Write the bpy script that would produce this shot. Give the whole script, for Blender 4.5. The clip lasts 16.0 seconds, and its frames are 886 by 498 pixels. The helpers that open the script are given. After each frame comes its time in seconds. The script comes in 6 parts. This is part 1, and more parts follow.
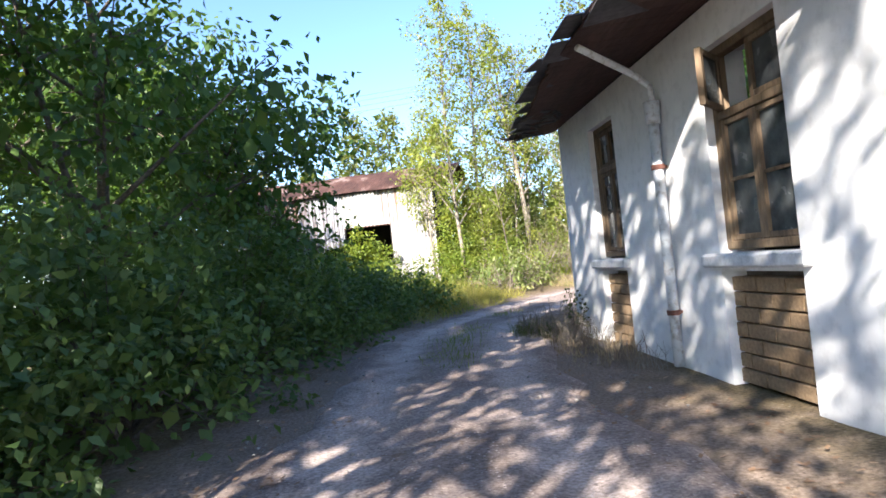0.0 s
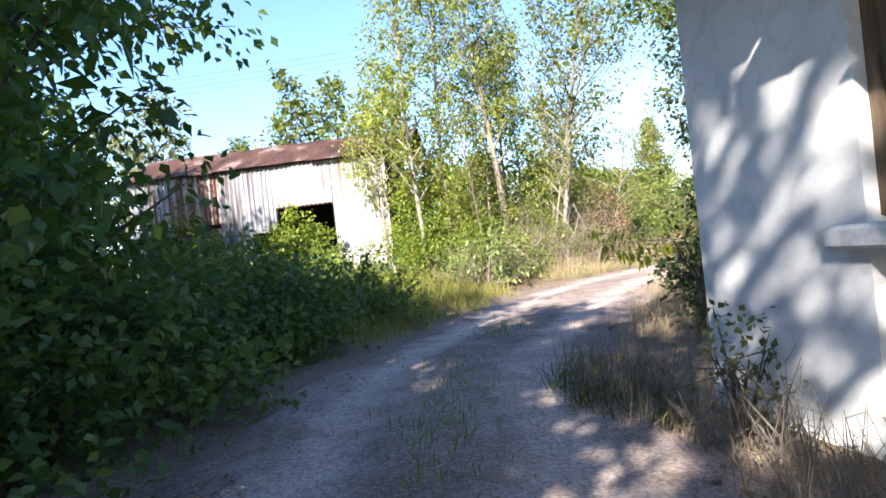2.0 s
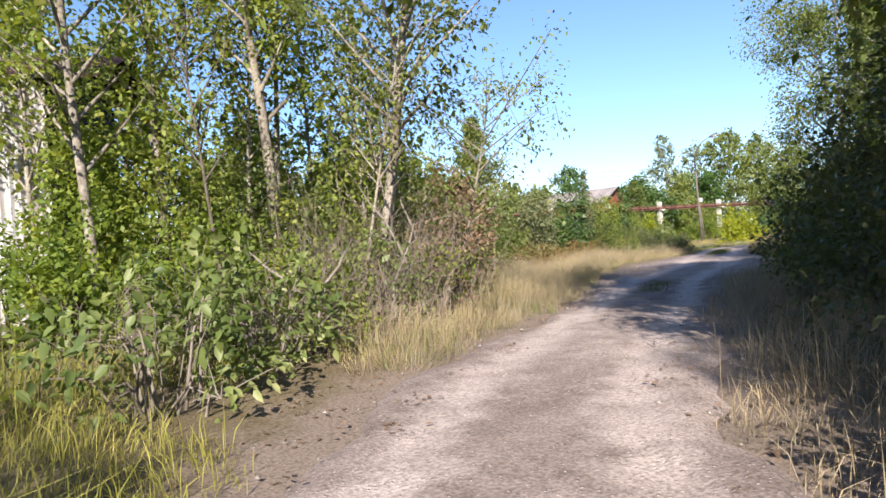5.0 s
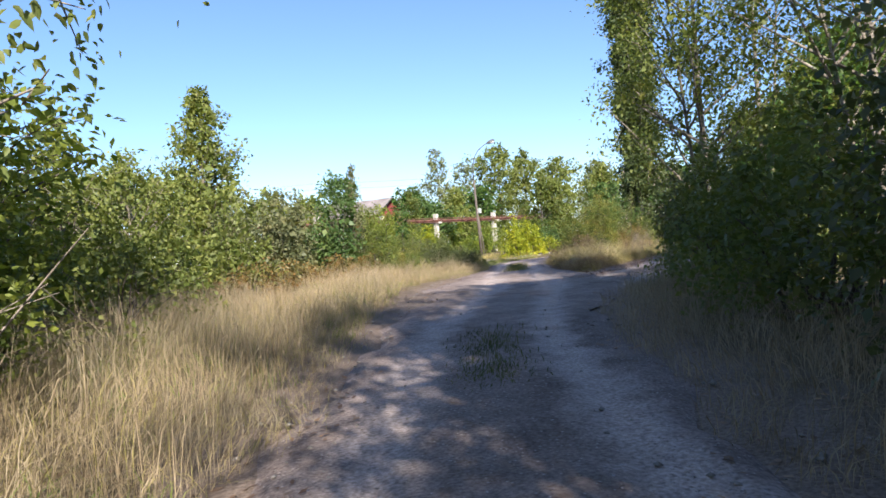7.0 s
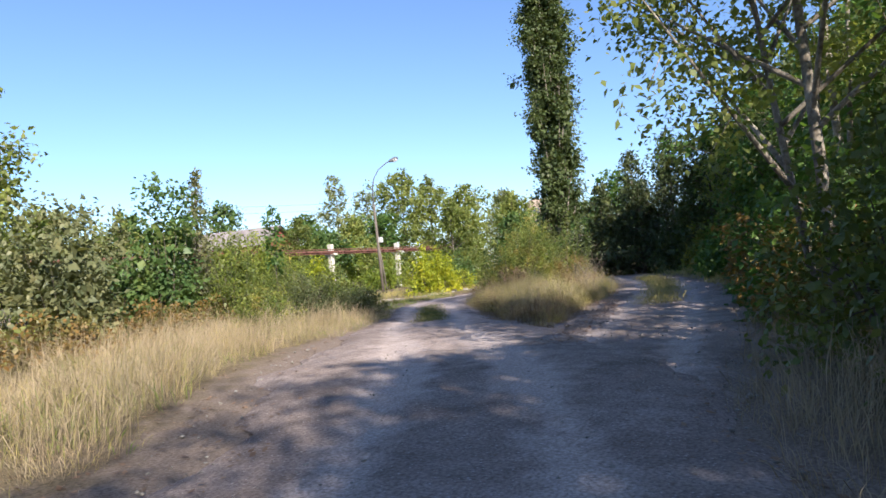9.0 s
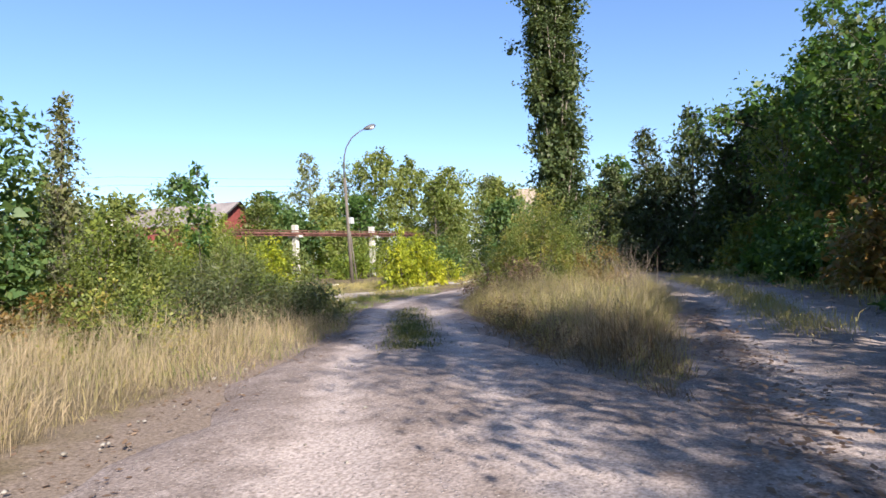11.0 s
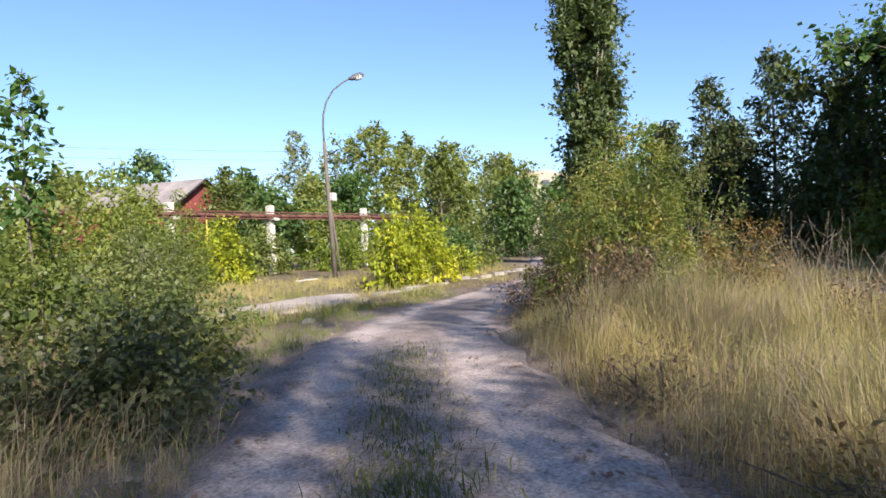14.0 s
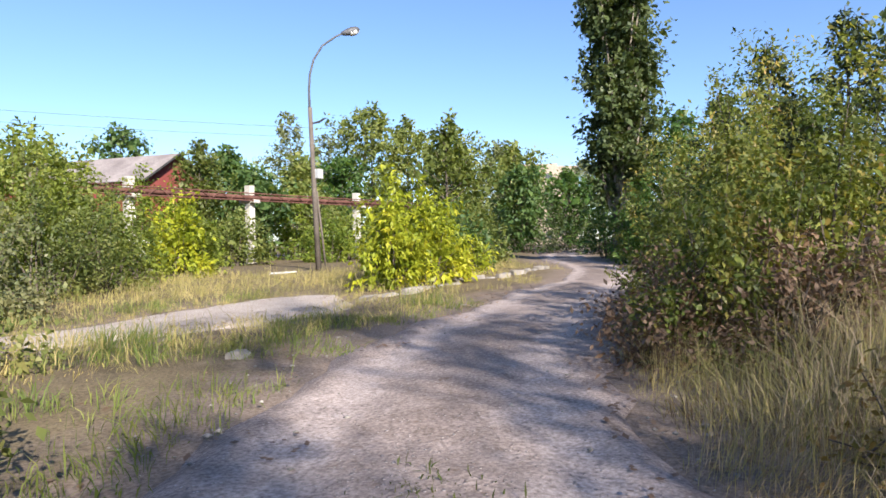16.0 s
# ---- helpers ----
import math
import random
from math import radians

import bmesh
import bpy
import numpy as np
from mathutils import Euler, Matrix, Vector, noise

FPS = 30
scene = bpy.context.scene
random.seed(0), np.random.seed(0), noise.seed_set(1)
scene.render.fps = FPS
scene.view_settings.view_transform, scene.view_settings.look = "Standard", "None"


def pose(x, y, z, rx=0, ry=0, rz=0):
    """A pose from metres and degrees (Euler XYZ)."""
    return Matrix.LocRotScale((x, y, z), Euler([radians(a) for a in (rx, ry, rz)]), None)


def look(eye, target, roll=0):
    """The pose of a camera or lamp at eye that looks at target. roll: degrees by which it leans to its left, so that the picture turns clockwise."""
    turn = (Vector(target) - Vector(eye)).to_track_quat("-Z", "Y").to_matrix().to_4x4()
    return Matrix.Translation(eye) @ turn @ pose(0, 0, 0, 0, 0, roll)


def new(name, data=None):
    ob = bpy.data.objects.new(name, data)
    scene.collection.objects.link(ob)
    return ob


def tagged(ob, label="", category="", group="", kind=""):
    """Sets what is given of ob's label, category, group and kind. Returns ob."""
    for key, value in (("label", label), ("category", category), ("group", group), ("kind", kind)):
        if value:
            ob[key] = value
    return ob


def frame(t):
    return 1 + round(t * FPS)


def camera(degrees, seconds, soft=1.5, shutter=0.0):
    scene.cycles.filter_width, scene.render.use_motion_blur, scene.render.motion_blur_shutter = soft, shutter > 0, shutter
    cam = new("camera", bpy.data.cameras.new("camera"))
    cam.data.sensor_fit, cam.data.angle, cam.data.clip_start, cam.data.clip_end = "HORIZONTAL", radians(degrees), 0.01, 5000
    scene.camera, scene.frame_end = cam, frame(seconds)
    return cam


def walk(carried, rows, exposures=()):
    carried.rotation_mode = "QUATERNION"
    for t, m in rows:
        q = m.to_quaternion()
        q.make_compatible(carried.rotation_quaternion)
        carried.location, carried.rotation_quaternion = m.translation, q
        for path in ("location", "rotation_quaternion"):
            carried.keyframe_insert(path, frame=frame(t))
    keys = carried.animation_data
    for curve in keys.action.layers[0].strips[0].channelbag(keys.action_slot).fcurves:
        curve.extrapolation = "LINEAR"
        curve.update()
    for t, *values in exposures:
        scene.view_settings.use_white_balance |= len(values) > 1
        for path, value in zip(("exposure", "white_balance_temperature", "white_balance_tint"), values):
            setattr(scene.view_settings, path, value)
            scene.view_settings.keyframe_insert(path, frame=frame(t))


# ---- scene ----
cam = camera(70.0, 16.0, soft=1.6)
# seconds, place, yaw, pitch, roll of the car's camera
PATH = [
    (0.0, -0.000, 0.000, 1.323, -4.61, 1.42, 5.75),
    (0.5, 0.075, 1.520, 1.285, -5.36, 0.43, 6.82),
    (1.0, 0.130, 2.995, 1.285, -6.57, -0.89, 6.00),
    (1.5, 0.270, 4.529, 1.297, -7.69, -0.80, 6.04),
    (2.0, 0.450, 5.973, 1.266, -8.72, -0.03, 6.06),
    (2.5, 0.613, 7.582, 1.238, -10.36, -0.35, 5.21),
    (3.0, 0.943, 9.136, 1.283, -12.06, 0.35, 5.02),
    (3.2, 1.141, 9.722, 1.319, -12.74, 0.92, 5.93),
    (5.3, 4.500, 17.500, 1.433, -30.00, -0.26, 3.85),
    (5.5, 5.095, 18.278, 1.422, -32.12, 0.34, 4.36),
    (6.0, 6.610, 20.207, 1.311, -37.31, -0.50, 3.02),
    (6.5, 8.435, 22.086, 1.247, -42.59, -0.92, 3.84),
    (7.0, 10.344, 23.783, 1.224, -47.01, -0.21, 4.41),
    (7.5, 12.212, 25.366, 1.196, -50.56, 0.28, 3.99),
    (8.0, 14.003, 26.794, 1.196, -52.77, 0.67, 5.13),
    (8.5, 15.561, 28.080, 1.240, -54.61, 1.99, 4.67),
    (9.0, 17.087, 29.139, 1.294, -55.75, 2.13, 4.80),
    (11.5, 24.339, 34.403, 1.336, -58.14, 0.73, 2.47),
    (12.0, 25.616, 35.258, 1.349, -58.24, 0.10, 3.12),
    (12.5, 26.890, 36.135, 1.319, -58.41, -0.55, 3.79),
    (13.0, 28.184, 37.060, 1.323, -58.34, -0.37, 3.39),
    (13.5, 29.442, 37.944, 1.324, -58.06, 0.18, 3.54),
    (14.0, 30.590, 38.767, 1.301, -57.91, -0.05, 2.91),
    (14.5, 31.719, 39.644, 1.279, -57.76, -0.48, 1.76),
    (15.0, 32.768, 40.453, 1.249, -57.47, -1.24, 0.48),
    (15.5, 33.843, 41.306, 1.196, -57.47, -1.73, -1.05),
    (16.0, 34.817, 41.972, 1.209, -58.41, -0.65, 1.19),
]
walk(cam, [(t, pose(x, y, z, 90 + pitch, roll, yaw)) for t, x, y, z, yaw, pitch, roll in PATH],
     exposures=[(0.0, 2.25, 5500, 16), (2.0, 2.2, 5500, 16), (3.2, 1.85, 5500, 16), (5.3, 1.35, 5500, 16), (16.0, 1.3, 5500, 16)])

# ---- light: clear morning, low sun ----
SUN_BEARING, SUN_ELEVATION = 212.0, 30.0
world = bpy.data.worlds.new("world")
scene.world = world
world.use_nodes = True
wn = world.node_tree.nodes
sky = wn.new("ShaderNodeTexSky")
sky.sky_type = "NISHITA"
sky.sun_disc = False
sky.sun_elevation = radians(SUN_ELEVATION)
sky.sun_rotation = radians(SUN_BEARING)
sky.air_density, sky.dust_density, sky.ozone_density = 1.0, 0.4, 2.0
wn["Background"].inputs["Strength"].default_value = 0.078
world.node_tree.links.new(sky.outputs["Color"], wn["Background"].inputs["Color"])
sun = new("sun", bpy.data.lights.new("sun", "SUN"))
sun.data.energy, sun.data.angle, sun.data.color = 5.0, radians(0.6), (1.0, 0.85, 0.62)
to_sun = Vector((math.sin(radians(SUN_BEARING)) * math.cos(radians(SUN_ELEVATION)),
                 math.cos(radians(SUN_BEARING)) * math.cos(radians(SUN_ELEVATION)), math.sin(radians(SUN_ELEVATION))))
sun.matrix_world = look(Vector((20, 30, 60)) + to_sun * 10, Vector((20, 30, 60)))


# ---- materials ----
def nodes_of(name, rough=0.8, metal=0.0, spec=0.3):
    m = bpy.data.materials.new(name)
    m.use_nodes = True
    n, l = m.node_tree.nodes, m.node_tree.links
    b = n["Principled BSDF"]
    b.inputs["Roughness"].default_value, b.inputs["Metallic"].default_value = rough, metal
    b.inputs["Specular IOR Level"].default_value = spec
    return m, n, l, b


def ramp(n, stops):
    r = n.new("ShaderNodeValToRGB")
    e = r.color_ramp.elements
    while len(e) < len(stops):
        e.new(0.5)
    for k, (p, c) in zip(e, stops):
        k.position, k.color = p, (*c, 1)
    return r


def noise_tex(n, l, scale, detail=5.0, space="Object", stretch=None, rough=0.6):
    co = n.new("ShaderNodeTexCoord")
    t = n.new("ShaderNodeTexNoise")
    t.inputs["Scale"].default_value, t.inputs["Detail"].default_value, t.inputs["Roughness"].default_value = scale, detail, rough
    if stretch:
        mp = n.new("ShaderNodeMapping")
        mp.inputs["Scale"].default_value = stretch
        l.new(co.outputs[space], mp.inputs["Vector"])
        l.new(mp.outputs["Vector"], t.inputs["Vector"])
    else:
        l.new(co.outputs[space], t.inputs["Vector"])
    return t


def mixed(n, l, fac, a, b, kind="MIX"):
    m = n.new("ShaderNodeMix")
    m.data_type, m.blend_type = "RGBA", kind
    for sock, v in ((m.inputs["Factor"], fac), (m.inputs[6], a), (m.inputs[7], b)):
        if isinstance(v, (int, float)):
            sock.default_value = v
        elif isinstance(v, tuple):
            sock.default_value = (*v, 1)
        else:
            l.new(v, sock)
    return m.outputs[2]


def bumped(n, l, b, height, strength, distance=0.02):
    k = n.new("ShaderNodeBump")
    k.inputs["Strength"].default_value, k.inputs["Distance"].default_value = strength, distance
    l.new(height, k.inputs["Height"])
    l.new(k.outputs["Normal"], b.inputs["Normal"])


def surface(name, coarse, fine, c_scale=1.0, f_scale=12.0, rough=0.8, metal=0.0, bump=0.3, dist=0.02, stretch=None, space="Object", spec=0.3):
    """Two scales of colour: coarse and fine are ramps of (place, colour)."""
    m, n, l, b = nodes_of(name, rough, metal, spec)
    a = noise_tex(n, l, c_scale, 4, space, stretch)
    f = noise_tex(n, l, f_scale, 6, space, stretch)
    ra, rf = ramp(n, coarse), ramp(n, fine)
    l.new(a.outputs["Fac"], ra.inputs["Fac"])
    l.new(f.outputs["Fac"], rf.inputs["Fac"])
    l.new(mixed(n, l, 1.0, ra.outputs["Color"], rf.outputs["Color"], "MULTIPLY"), b.inputs["Base Color"])
    bumped(n, l, b, f.outputs["Fac"], bump, dist)
    return m


def leafy(name, stops, through_light=0.35, rough=0.5, glow=(1.5, 1.45, 0.6)):
    """Leaves: colour differs from leaf to leaf, light shines through."""
    m, n, l, b = nodes_of(name, rough, 0.0, 0.35)
    g = n.new("ShaderNodeNewGeometry")
    r = ramp(n, [(p, (c[0] * 1.02 + c[1] * 0.03, c[1], c[2] * 0.96)) for p, c in stops])
    t = noise_tex(n, l, 0.7, 2)
    patch = noise_tex(n, l, 1.7, 2)
    away = n.new("ShaderNodeMapRange")
    for k, v in zip(("From Min", "From Max", "To Min", "To Max"), (0.3, 0.7, 0.0, 0.72)):
        away.inputs[k].default_value = v
    l.new(patch.outputs["Fac"], away.inputs["Value"])
    own = n.new("ShaderNodeMath")
    own.operation = "MULTIPLY_ADD"
    own.inputs[1].default_value = 0.28
    l.new(g.outputs["Random Per Island"], own.inputs[0])
    l.new(away.outputs["Result"], own.inputs[2])
    l.new(own.outputs[0], r.inputs["Fac"])
    rr = ramp(n, [(0.3, (0.7, 0.75, 0.7)), (0.7, (1.15, 1.1, 0.95))])
    l.new(t.outputs["Fac"], rr.inputs["Fac"])
    col = mixed(n, l, 1.0, r.outputs["Color"], rr.outputs["Color"], "MULTIPLY")
    l.new(col, b.inputs["Base Color"])
    tr = n.new("ShaderNodeBsdfTranslucent")
    l.new(mixed(n, l, 1.0, col, glow, "MULTIPLY"), tr.inputs["Color"])
    mx = n.new("ShaderNodeMixShader")
    mx.inputs["Fac"].default_value = through_light
    l.new(b.outputs["BSDF"], mx.inputs[1])
    l.new(tr.outputs["BSDF"], mx.inputs[2])
    l.new(mx.outputs["Shader"], n["Material Output"].inputs["Surface"])
    return m


def greens(*cs):
    return [(i / max(1, len(cs) - 1), c) for i, c in enumerate(cs)]


LEAF_DARK = leafy("leaf_dark", greens((0.03, 0.075, 0.02), (0.055, 0.12, 0.03), (0.09, 0.165, 0.04), (0.14, 0.2, 0.055)), 0.4)
LEAF_HEDGE = leafy("leaf_hedge", greens((0.04, 0.09, 0.036), (0.07, 0.135, 0.045), (0.11, 0.18, 0.06), (0.16, 0.21, 0.07)), 0.36)
LEAF_MID = leafy("leaf_mid", greens((0.05, 0.085, 0.022), (0.095, 0.135, 0.03), (0.14, 0.175, 0.042), (0.21, 0.21, 0.06)), 0.38)
LEAF_YELLOW = leafy("leaf_yellow", greens((0.1, 0.15, 0.03), (0.165, 0.22, 0.04), (0.23, 0.28, 0.055), (0.33, 0.33, 0.09)), 0.42)
LEAF_LIME = leafy("leaf_lime", greens((0.1, 0.155, 0.016), (0.23, 0.29, 0.018), (0.38, 0.42, 0.022), (0.52, 0.47, 0.03)), 0.38)
LEAF_GREY = leafy("leaf_grey", greens((0.075, 0.1, 0.055), (0.12, 0.145, 0.075), (0.18, 0.195, 0.105), (0.24, 0.24, 0.13)), 0.32)
LEAF_PALE = leafy("leaf_pale", greens((0.06, 0.1, 0.028), (0.11, 0.16, 0.045), (0.18, 0.23, 0.08), (0.32, 0.34, 0.19)), 0.35)
LEAF_OLIVE = leafy("leaf_olive", greens((0.065, 0.1, 0.03), (0.11, 0.15, 0.045), (0.16, 0.19, 0.06), (0.21, 0.21, 0.08)), 0.35)
# Far greens: distance haze lightened into the colour; some nearer plants share LEAF_FAR.
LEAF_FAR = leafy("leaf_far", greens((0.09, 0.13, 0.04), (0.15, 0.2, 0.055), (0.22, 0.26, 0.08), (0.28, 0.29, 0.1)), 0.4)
LEAF_FAR_HAZE = leafy("leaf_far_haze", greens((0.12, 0.15, 0.08), (0.18, 0.215, 0.11), (0.25, 0.28, 0.15)), 0.35)
LEAF_RUST = leafy("leaf_rust", greens((0.08, 0.1, 0.03), (0.16, 0.15, 0.05), (0.24, 0.14, 0.05), (0.13, 0.17, 0.05)), 0.3)
LEAF_TURN = leafy("leaf_turning", greens((0.05, 0.085, 0.02), (0.09, 0.135, 0.03), (0.145, 0.19, 0.04), (0.21, 0.24, 0.055), (0.31, 0.27, 0.07), (0.3, 0.19, 0.07)), 0.32)
LEAF_VINE = leafy("leaf_vine", greens((0.06, 0.11, 0.02), (0.12, 0.185, 0.028), (0.2, 0.265, 0.038), (0.32, 0.33, 0.05)), 0.4)
# Darkened copy of LEAF_DARK: the shade on these plants is in the colour.
LEAF_SHADED = leafy("leaf_shaded", greens((0.027, 0.05, 0.02), (0.046, 0.076, 0.027), (0.075, 0.105, 0.036), (0.125, 0.14, 0.05)), 0.28)
LEAF_BROWN = leafy("leaf_brown", greens((0.1, 0.06, 0.04), (0.2, 0.135, 0.095), (0.38, 0.28, 0.21)), 0.2, 0.6, (1.25, 1.1, 0.85))
LEAF_SAGE = leafy("leaf_sage", greens((0.045, 0.062, 0.03), (0.075, 0.095, 0.045), (0.11, 0.13, 0.06), (0.16, 0.17, 0.085)), 0.3)
LEAF_POPLAR = leafy("leaf_poplar", greens((0.04, 0.066, 0.028), (0.06, 0.092, 0.036), (0.09, 0.125, 0.05), (0.125, 0.15, 0.068)), 0.28)
LEAF_CONIFER = leafy("leaf_conifer", greens((0.025, 0.042, 0.02), (0.042, 0.064, 0.028), (0.075, 0.098, 0.036), (0.12, 0.135, 0.05)), 0.15)
GRASS_LOW = leafy("low_grass", greens((0.045, 0.07, 0.022), (0.075, 0.1, 0.032), (0.115, 0.135, 0.048), (0.19, 0.18, 0.08)), 0.3, 0.6)
STRAW = leafy("straw", greens((0.12, 0.095, 0.06), (0.25, 0.205, 0.14), (0.4, 0.34, 0.25), (0.28, 0.235, 0.16), (0.16, 0.125, 0.08)), 0.2, 0.7, (1.25, 1.15, 0.85))
STRAW_GREEN = leafy("straw_green", greens((0.12, 0.14, 0.045), (0.23, 0.225, 0.08), (0.35, 0.32, 0.13), (0.43, 0.37, 0.19), (0.2, 0.17, 0.08)), 0.25, 0.7, (1.3, 1.25, 0.75))
GRASS_BROWN = leafy("withered_weeds", greens((0.07, 0.05, 0.03), (0.12, 0.085, 0.05), (0.17, 0.125, 0.075), (0.26, 0.2, 0.12)), 0.15, 0.75)
GRASS_SUN = leafy("sunlit_weeds", greens((0.13, 0.15, 0.035), (0.22, 0.235, 0.05), (0.33, 0.32, 0.085), (0.4, 0.36, 0.15)), 0.3, 0.6, (1.35, 1.3, 0.6))
GRASS = leafy("grass", greens((0.07, 0.12, 0.03), (0.12, 0.18, 0.04), (0.2, 0.24, 0.07), (0.28, 0.27, 0.1)), 0.35, 0.6)
TWIG_PALE = surface("bleached_twig", [(0.3, (0.14, 0.115, 0.09)), (0.7, (0.3, 0.26, 0.21))], [(0.3, (0.7, 0.7, 0.7)), (0.7, (1, 1, 1))], 0.8, 20, 0.85)
TWIG = surface("dry_twig", [(0.3, (0.13, 0.1, 0.075)), (0.7, (0.27, 0.22, 0.17))], [(0.3, (0.7, 0.7, 0.7)), (0.7, (1, 1, 1))], 0.8, 20, 0.85)
BARK = surface("bark", [(0.35, (0.1, 0.08, 0.06)), (0.65, (0.2, 0.17, 0.13))], [(0.35, (0.45, 0.45, 0.45)), (0.65, (1, 1, 1))], 1.2, 22, 0.9, bump=0.7)
BARK_PALE = surface("bark_pale", [(0.38, (0.15, 0.125, 0.095)), (0.62, (0.36, 0.32, 0.26))], [(0.36, (0.5, 0.48, 0.45)), (0.6, (1, 1, 1))], 1.1, 16, 0.85, bump=0.6)
PLASTER = surface("whitewash", [(0.3, (0.62, 0.63, 0.64)), (0.62, (0.8, 0.8, 0.79))], [(0.34, (0.88, 0.88, 0.88)), (0.5, (1, 1, 1))], 0.9, 9, 0.85, bump=0.25, dist=0.012)
SILL_PAINT = surface("sill_paint", [(0.35, (0.5, 0.52, 0.54)), (0.65, (0.72, 0.73, 0.74))], [(0.3, (0.75, 0.75, 0.75)), (0.6, (1, 1, 1))], 2.5, 25, 0.8)
WOOD_OLD = surface("old_window_wood", [(0.35, (0.09, 0.065, 0.045)), (0.65, (0.25, 0.18, 0.11))], [(0.3, (0.5, 0.5, 0.5)), (0.65, (1, 1, 1))], 2.0, 30, 0.8, stretch=(1, 1, 0.2))
SOFFIT = surface("soffit_boards", [(0.35, (0.055, 0.028, 0.024)), (0.65, (0.1, 0.052, 0.042))], [(0.3, (0.6, 0.6, 0.6)), (0.65, (1, 1, 1))], 1.5, 24, 0.85, stretch=(1, 0.15, 1))
SLATE = surface("roof_sheet", [(0.35, (0.05, 0.05, 0.055)), (0.65, (0.12, 0.11, 0.11))], [(0.3, (0.6, 0.6, 0.6)), (0.65, (1, 1, 1))], 1.2, 16, 0.85)
BRICK = surface("tan_block", [(0.3, (0.24, 0.165, 0.095)), (0.7, (0.36, 0.26, 0.155))], [(0.3, (0.6, 0.6, 0.6)), (0.65, (1, 1, 1))], 2.2, 28, 0.9, bump=0.5)
MORTAR = surface("mortar", [(0.3, (0.1, 0.085, 0.07)), (0.7, (0.2, 0.17, 0.14))], [(0.3, (0.7, 0.7, 0.7)), (0.7, (1, 1, 1))], 3, 30, 0.95)
PIPE_PAINT = surface("pipe_paint", [(0.35, (0.5, 0.53, 0.57)), (0.65, (0.66, 0.67, 0.68))], [(0.32, (0.55, 0.5, 0.45)), (0.5, (1, 1, 1))], 2.0, 14, 0.6)
RUST = surface("rust", [(0.3, (0.11, 0.05, 0.038)), (0.7, (0.21, 0.1, 0.075))], [(0.3, (0.5, 0.5, 0.5)), (0.65, (1, 1, 1))], 1.2, 18, 0.85, 0.1, bump=0.4)
RUST_ROOF = surface("rusty_roof", [(0.36, (0.055, 0.03, 0.024)), (0.55, (0.12, 0.062, 0.048)), (0.64, (0.3, 0.23, 0.2))], [(0.3, (0.6, 0.58, 0.56)), (0.65, (1, 1, 1))], 0.9, 9, 0.8, 0.1, stretch=(1, 0.4, 1))
# Greyer wall sheet: shade on the left panels is in the colour; rust is real.
TIN = surface("shaded_sheet", [(0.36, (0.12, 0.07, 0.05)), (0.46, (0.24, 0.245, 0.26)), (0.7, (0.42, 0.43, 0.45))], [(0.32, (0.5, 0.42, 0.38)), (0.52, (1, 1, 1))], 0.9, 5, 0.55, 0.2, stretch=(2.6, 2.6, 0.16))
TIN_WHITE = surface("whitewashed_sheet", [(0.3, (0.2, 0.13, 0.1)), (0.4, (0.36, 0.34, 0.33)), (0.7, (0.46, 0.46, 0.45))], [(0.3, (0.6, 0.5, 0.44)), (0.48, (1, 1, 1))], 0.9, 5, 0.6, 0.0, stretch=(2.6, 2.6, 0.16))
TIN_RUSTY = surface("rust_streaked_sheet", [(0.4, (0.1, 0.055, 0.04)), (0.52, (0.2, 0.13, 0.1)), (0.6, (0.36, 0.35, 0.35))], [(0.32, (0.5, 0.42, 0.38)), (0.52, (1, 1, 1))], 1.1, 5, 0.6, 0.1, stretch=(3.4, 3.4, 0.2))
# Near-black with interior and end-wall shade in the colour; also on small dark parts.
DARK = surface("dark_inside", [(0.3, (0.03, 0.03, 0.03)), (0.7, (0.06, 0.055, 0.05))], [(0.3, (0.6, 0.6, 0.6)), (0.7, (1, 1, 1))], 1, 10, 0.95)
CONCRETE = surface("concrete", [(0.32, (0.4, 0.37, 0.31)), (0.66, (0.62, 0.59, 0.52))], [(0.3, (0.7, 0.7, 0.68)), (0.6, (1, 1, 1))], 1.0, 14, 0.9)
CONCRETE_DARK = surface("pole_concrete", [(0.32, (0.09, 0.075, 0.06)), (0.66, (0.17, 0.145, 0.12))], [(0.3, (0.7, 0.7, 0.68)), (0.6, (1, 1, 1))], 1.0, 14, 0.9)
STEEL = surface("lamp_steel", [(0.35, (0.07, 0.07, 0.075)), (0.65, (0.13, 0.13, 0.135))], [(0.3, (0.7, 0.7, 0.7)), (0.6, (1, 1, 1))], 3, 30, 0.6, 0.2)
LAMP_CASE = surface("lamp_case", [(0.35, (0.5, 0.5, 0.49)), (0.65, (0.65, 0.65, 0.63))], [(0.3, (0.8, 0.8, 0.8)), (0.6, (1, 1, 1))], 3, 30, 0.4, 0.2)
RED_BRICK = surface("red_gable", [(0.3, (0.19, 0.042, 0.036)), (0.7, (0.28, 0.075, 0.062))], [(0.3, (0.65, 0.65, 0.65)), (0.65, (1, 1, 1))], 0.8, 9, 0.9)
ASBESTOS = surface("grey_roof", [(0.3, (0.2, 0.17, 0.16)), (0.7, (0.34, 0.3, 0.28))], [(0.3, (0.7, 0.7, 0.7)), (0.65, (1, 1, 1))], 0.7, 8, 0.9)
FAR_WALL = surface("far_wall", [(0.3, (0.36, 0.29, 0.22)), (0.7, (0.46, 0.38, 0.3))], [(0.3, (0.8, 0.8, 0.8)), (0.65, (1, 1, 1))], 0.1, 2, 0.9)
